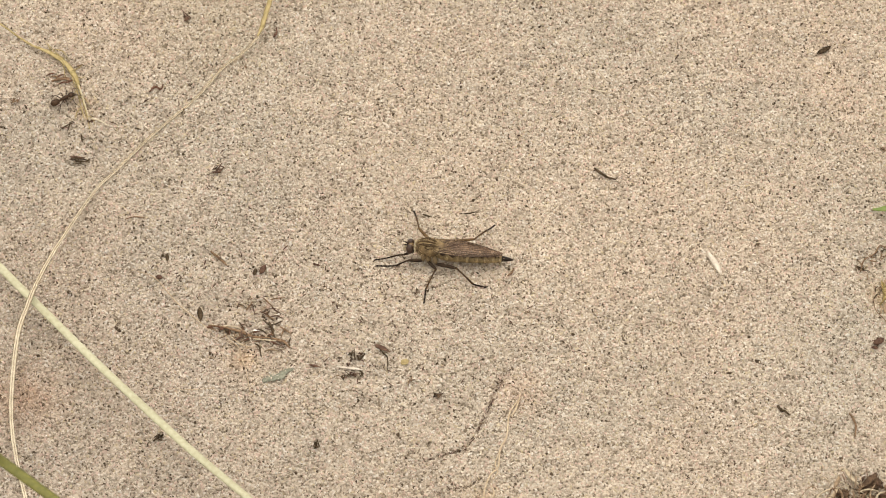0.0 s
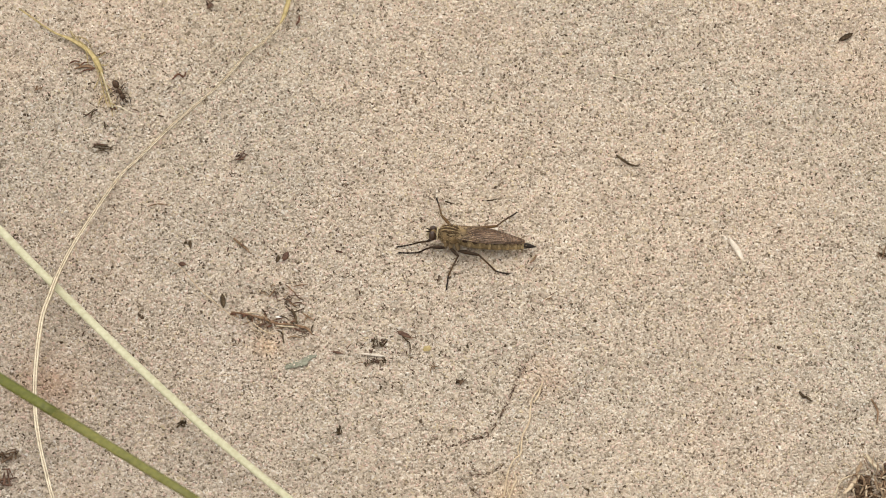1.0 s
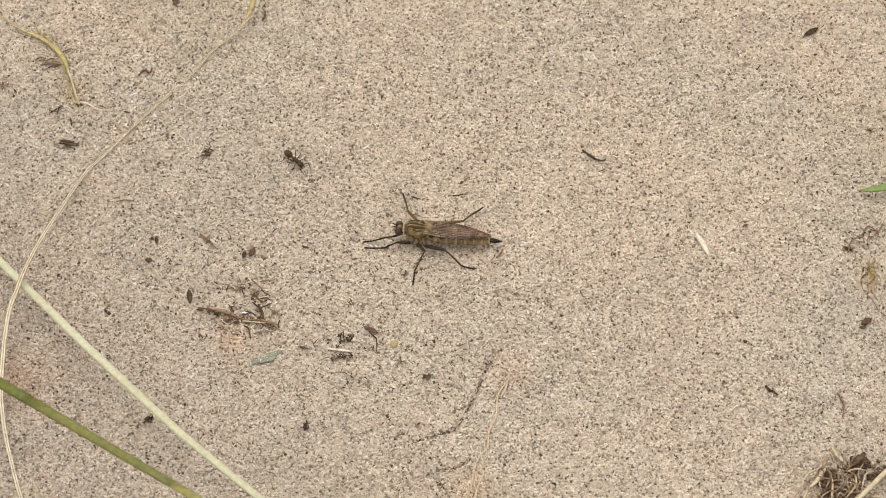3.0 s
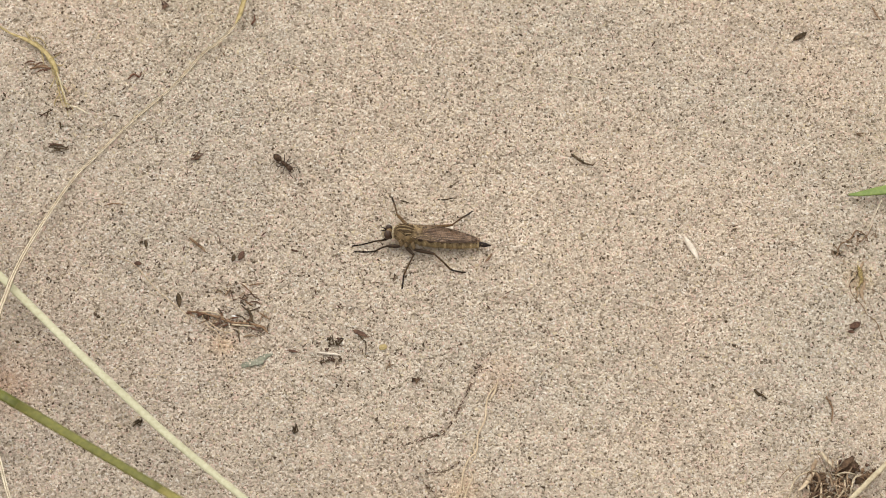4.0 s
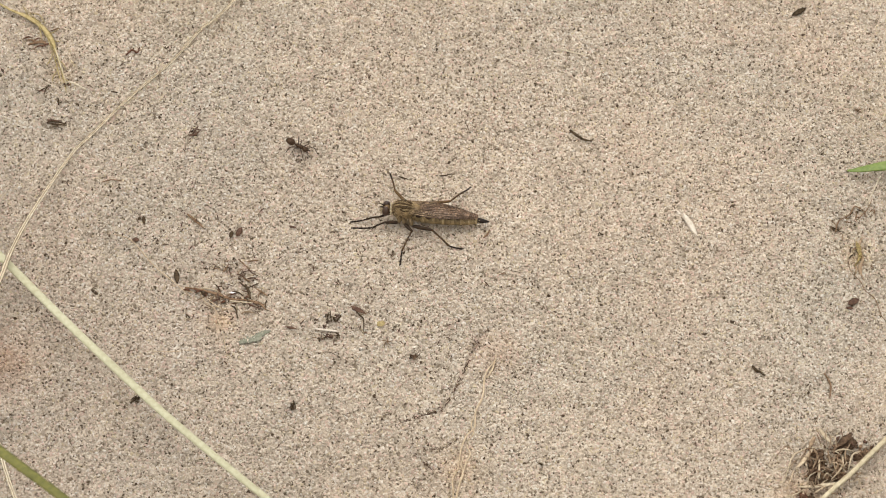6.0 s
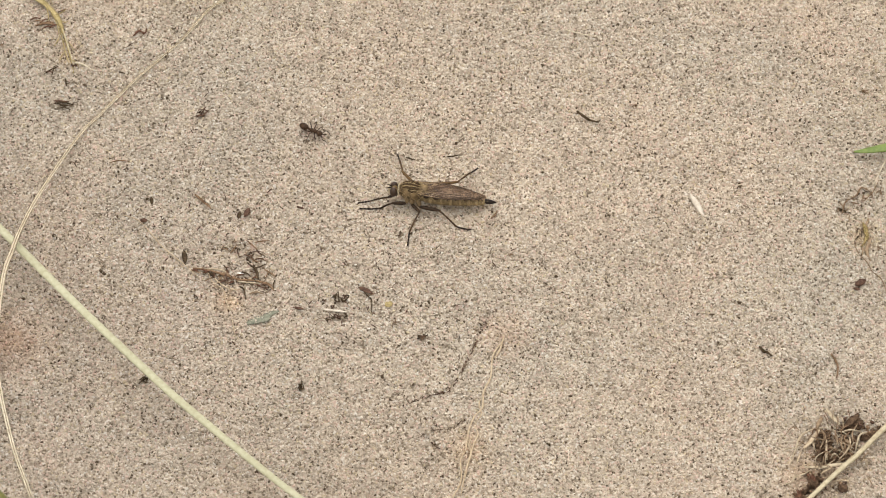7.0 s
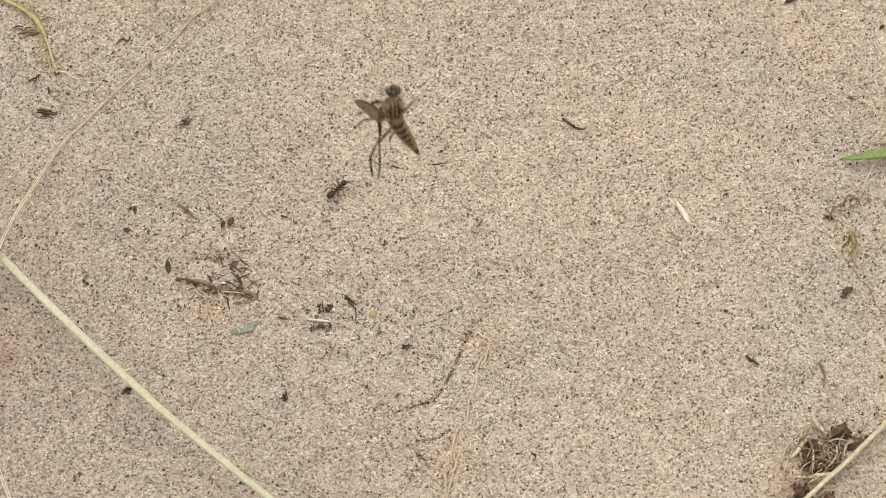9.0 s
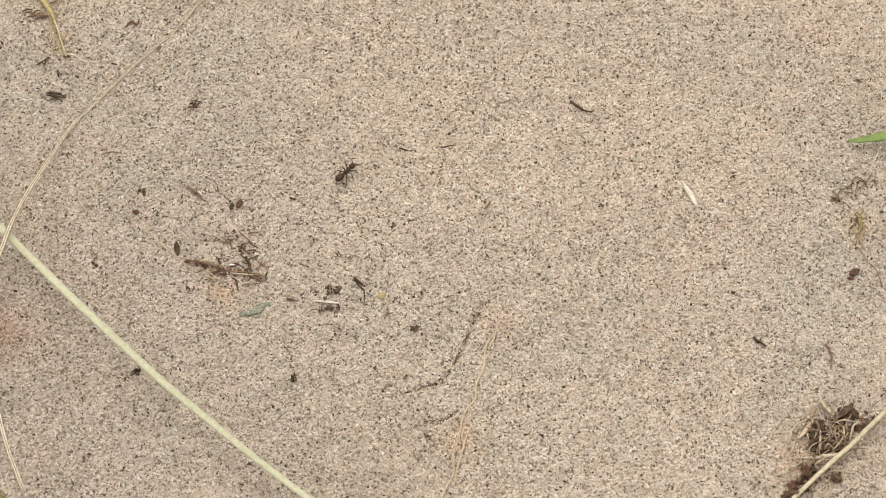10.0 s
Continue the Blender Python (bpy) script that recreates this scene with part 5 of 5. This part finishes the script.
ANT_WAY = [
    (0.0, -68.79, 34.98, 31), (0.2, -69.02, 35.29, 28), (0.3, -67.47, 36.16, 6), (0.4, -66.82, 36.31, -0),
    (0.5, -63.46, 35.39, -24), (0.6, -63.67, 35.13, -45), (0.7, -63.49, 34.52, -59), (0.8, -62.84, 34.59, -65),
    (1.0, -63.21, 34.15, -64), (1.1, -58.96, 29.93, -50), (1.2, -57.14, 28.33, -40), (1.3, -51.12, 24.67, -24),
    (1.4, -46.96, 24.18, -8), (1.5, -44.44, 24.86, 5), (1.6, -41.32, 24.73, 6), (1.7, -36.87, 24.36, -6),
    (1.8, -31.54, 23.14, -10), (1.9, -29.86, 21.46, -37), (2.0, -27.42, 18.62, -47), (2.5, -27.61, 18.78, -47),
    (4.0, -27.76, 18.79, -47), (4.5, -27.69, 18.87, -47), (5.5, -27.59, 18.80, -47), (5.7, -26.31, 18.28, -40),
    (6.8, -24.07, 16.68, -30), (7.0, -23.95, 16.77, -30), (7.5, -23.98, 16.69, -30), (8.0, -24.04, 16.60, -30),
    (8.5, -23.96, 16.68, -30), (8.7, -24.03, 16.55, -31), (8.8, -16.96, 10.79, -24), (8.9, -16.14, 5.45, 33),
    (9.0, -16.99, 6.56, 48), (9.5, -17.17, 6.53, 48), (10.0, -16.97, 6.41, 48),
]
FLY_AWAY = [
    (8.9, (-1.87, 5.8, 18.00), 91, -66, 4), (9.0, (-7.31, -2.6, 36.00), 95, -64, 4), (9.1, (-14.0, 48.0, 62.00), 96, -50, 0), (9.3, (-40.0, 260.0, 170.0), 95, -40, 0), (9.7, (-200.0, 1300.0, 260.0), 95, -20, 0),
]


def motions():
    foot = on(GREEN_FOOT)
    walk(blade, [(t, pose(foot[0] * MM, foot[1] * MM, foot[2] * MM, 0, 0, a)) for t, a in GREEN_YAW])
    foot = on(STALK_FOOT, 2.2)
    walk(stalk, [(t, pose(foot[0] * MM, foot[1] * MM, foot[2] * MM, 0, 0, a)) for t, a in STALK_YAW])
    walk(ant, [(t, pose(x * MM, y * MM, (float(height(x, y)) + 0.12) * MM, 0, 0, a)) for t, x, y, a in ANT_WAY])
    for i, ob in enumerate(ANT_LEGS):
        p, rows = ob.location.copy(), [(0.0, pose(*ob.location))]
        for start, end in ((0.1, 2.0), (5.5, 6.8), (8.7, 9.0)):
            rows += [(start, pose(*p))] if start > rows[-1][0] else []
            steps = round((end - start) / 0.1)
            for k in range(1, steps):
                rows.append((round(start + 0.1 * k, 2), pose(*p, 0, 0, 14 * (1 if (i + k) % 2 else -1))))
            rows.append((end, pose(*p)))
        walk(ob, rows + [(10.0, pose(*p))])
    spot = [v * MM for v in HUSK_AT]
    lying, tipped = pose(*spot, 0, 4, -27), pose(*spot, 78, 4, -42)
    walk(flat_husk, [(0.0, lying), (8.8, lying), (8.95, tipped), (10.0, tipped)])
    ground_z = float(height(*FLY)) + 0.05
    rest = pose(FLY[0] * MM, FLY[1] * MM, ground_z * MM, 0, 0, FLY_YAW)
    half = pose((FLY[0] + 3) * MM, (FLY[1] + 4) * MM, 9 * MM, 0, -44, 120)
    rows = [(0.0, rest), (8.8, rest), (8.8334, pose((FLY[0] + 1) * MM, (FLY[1] + 1.5) * MM, 3 * MM, 0, -20, 152)), (8.8667, half)]
    # the body's middle, 2.6 mm over its origin, follows the flight
    for t, p, yaw, pitch, roll in FLY_AWAY:
        turn = pose(0, 0, 0, roll, pitch, yaw)
        mid = turn @ Vector((0, 0, 2.6 * MM))
        rows.append((t, Matrix.Translation(Vector(p) * MM - mid) @ turn))
    far = (-280.0, 1900.0)
    rows.append((10.0, pose(far[0] * MM, far[1] * MM, float(height(*far)) * MM, 0, 0, 95)))
    walk(fly, rows)
    body = pose(0, 0, 0, 4, -65, 93).to_3x3()
    for ob, side, away in ((wing_left, 1, (-0.46, -0.24, 0.88)), (wing_right, -1, (0.3, -0.3, 0.9))):
        p = ob.location.copy()
        shut = pose(0, 0, 0, 0, -4.5, 0).to_quaternion()
        raised = Vector((-1, 0, 0)).rotation_difference(body.transposed() @ Vector(away)) @ Euler((radians(side * 8), 0, 0)).to_quaternion()
        closed, half_open, up = (Matrix.LocRotScale(p, q, None) for q in (shut, shut.slerp(raised, 0.5), raised))
        walk(ob, [(0.0, closed), (8.8, closed), (8.8334, half_open), (8.8667, up), (9.0, up), (9.8, up), (9.9, half_open), (10.0, closed)])
    # in flight the abdomen curls down and the legs trail under the body
    p = abdomen.location.copy()
    straight, curled = pose(*p), pose(*p, 0, -22, 22)
    walk(abdomen, [(0.0, straight), (8.8, straight), (8.9, curled), (9.6, curled), (9.9, straight), (10.0, straight)])
    for ob, away in zip(LEGS, ((-0.5, 0.35, -0.9), (-0.2, 0.4, -0.9), (-0.6, 0.1, -0.9), (-0.2, 0.1, -1), (-0.18, -0.78, -0.7), (-0.42, -0.8, -0.55))):
        p = ob.location.copy()
        foot = [c for c in ob.children if c.name.startswith("foot")][0]
        reach = sum((Vector(v.co) for v in foot.data.vertices), Vector()) / len(foot.data.vertices)
        still = pose(0, 0, 0).to_quaternion()
        swing = reach.rotation_difference(body.transposed() @ Vector(away))
        stand, mid, hang = (Matrix.LocRotScale(p, q, None) for q in (still, still.slerp(swing, 0.6), swing))
        walk(ob, [(0.0, stand), (8.8, stand), (8.8667, mid), (8.9, hang), (9.6, hang), (9.8, mid), (10.0, stand)])



motions()
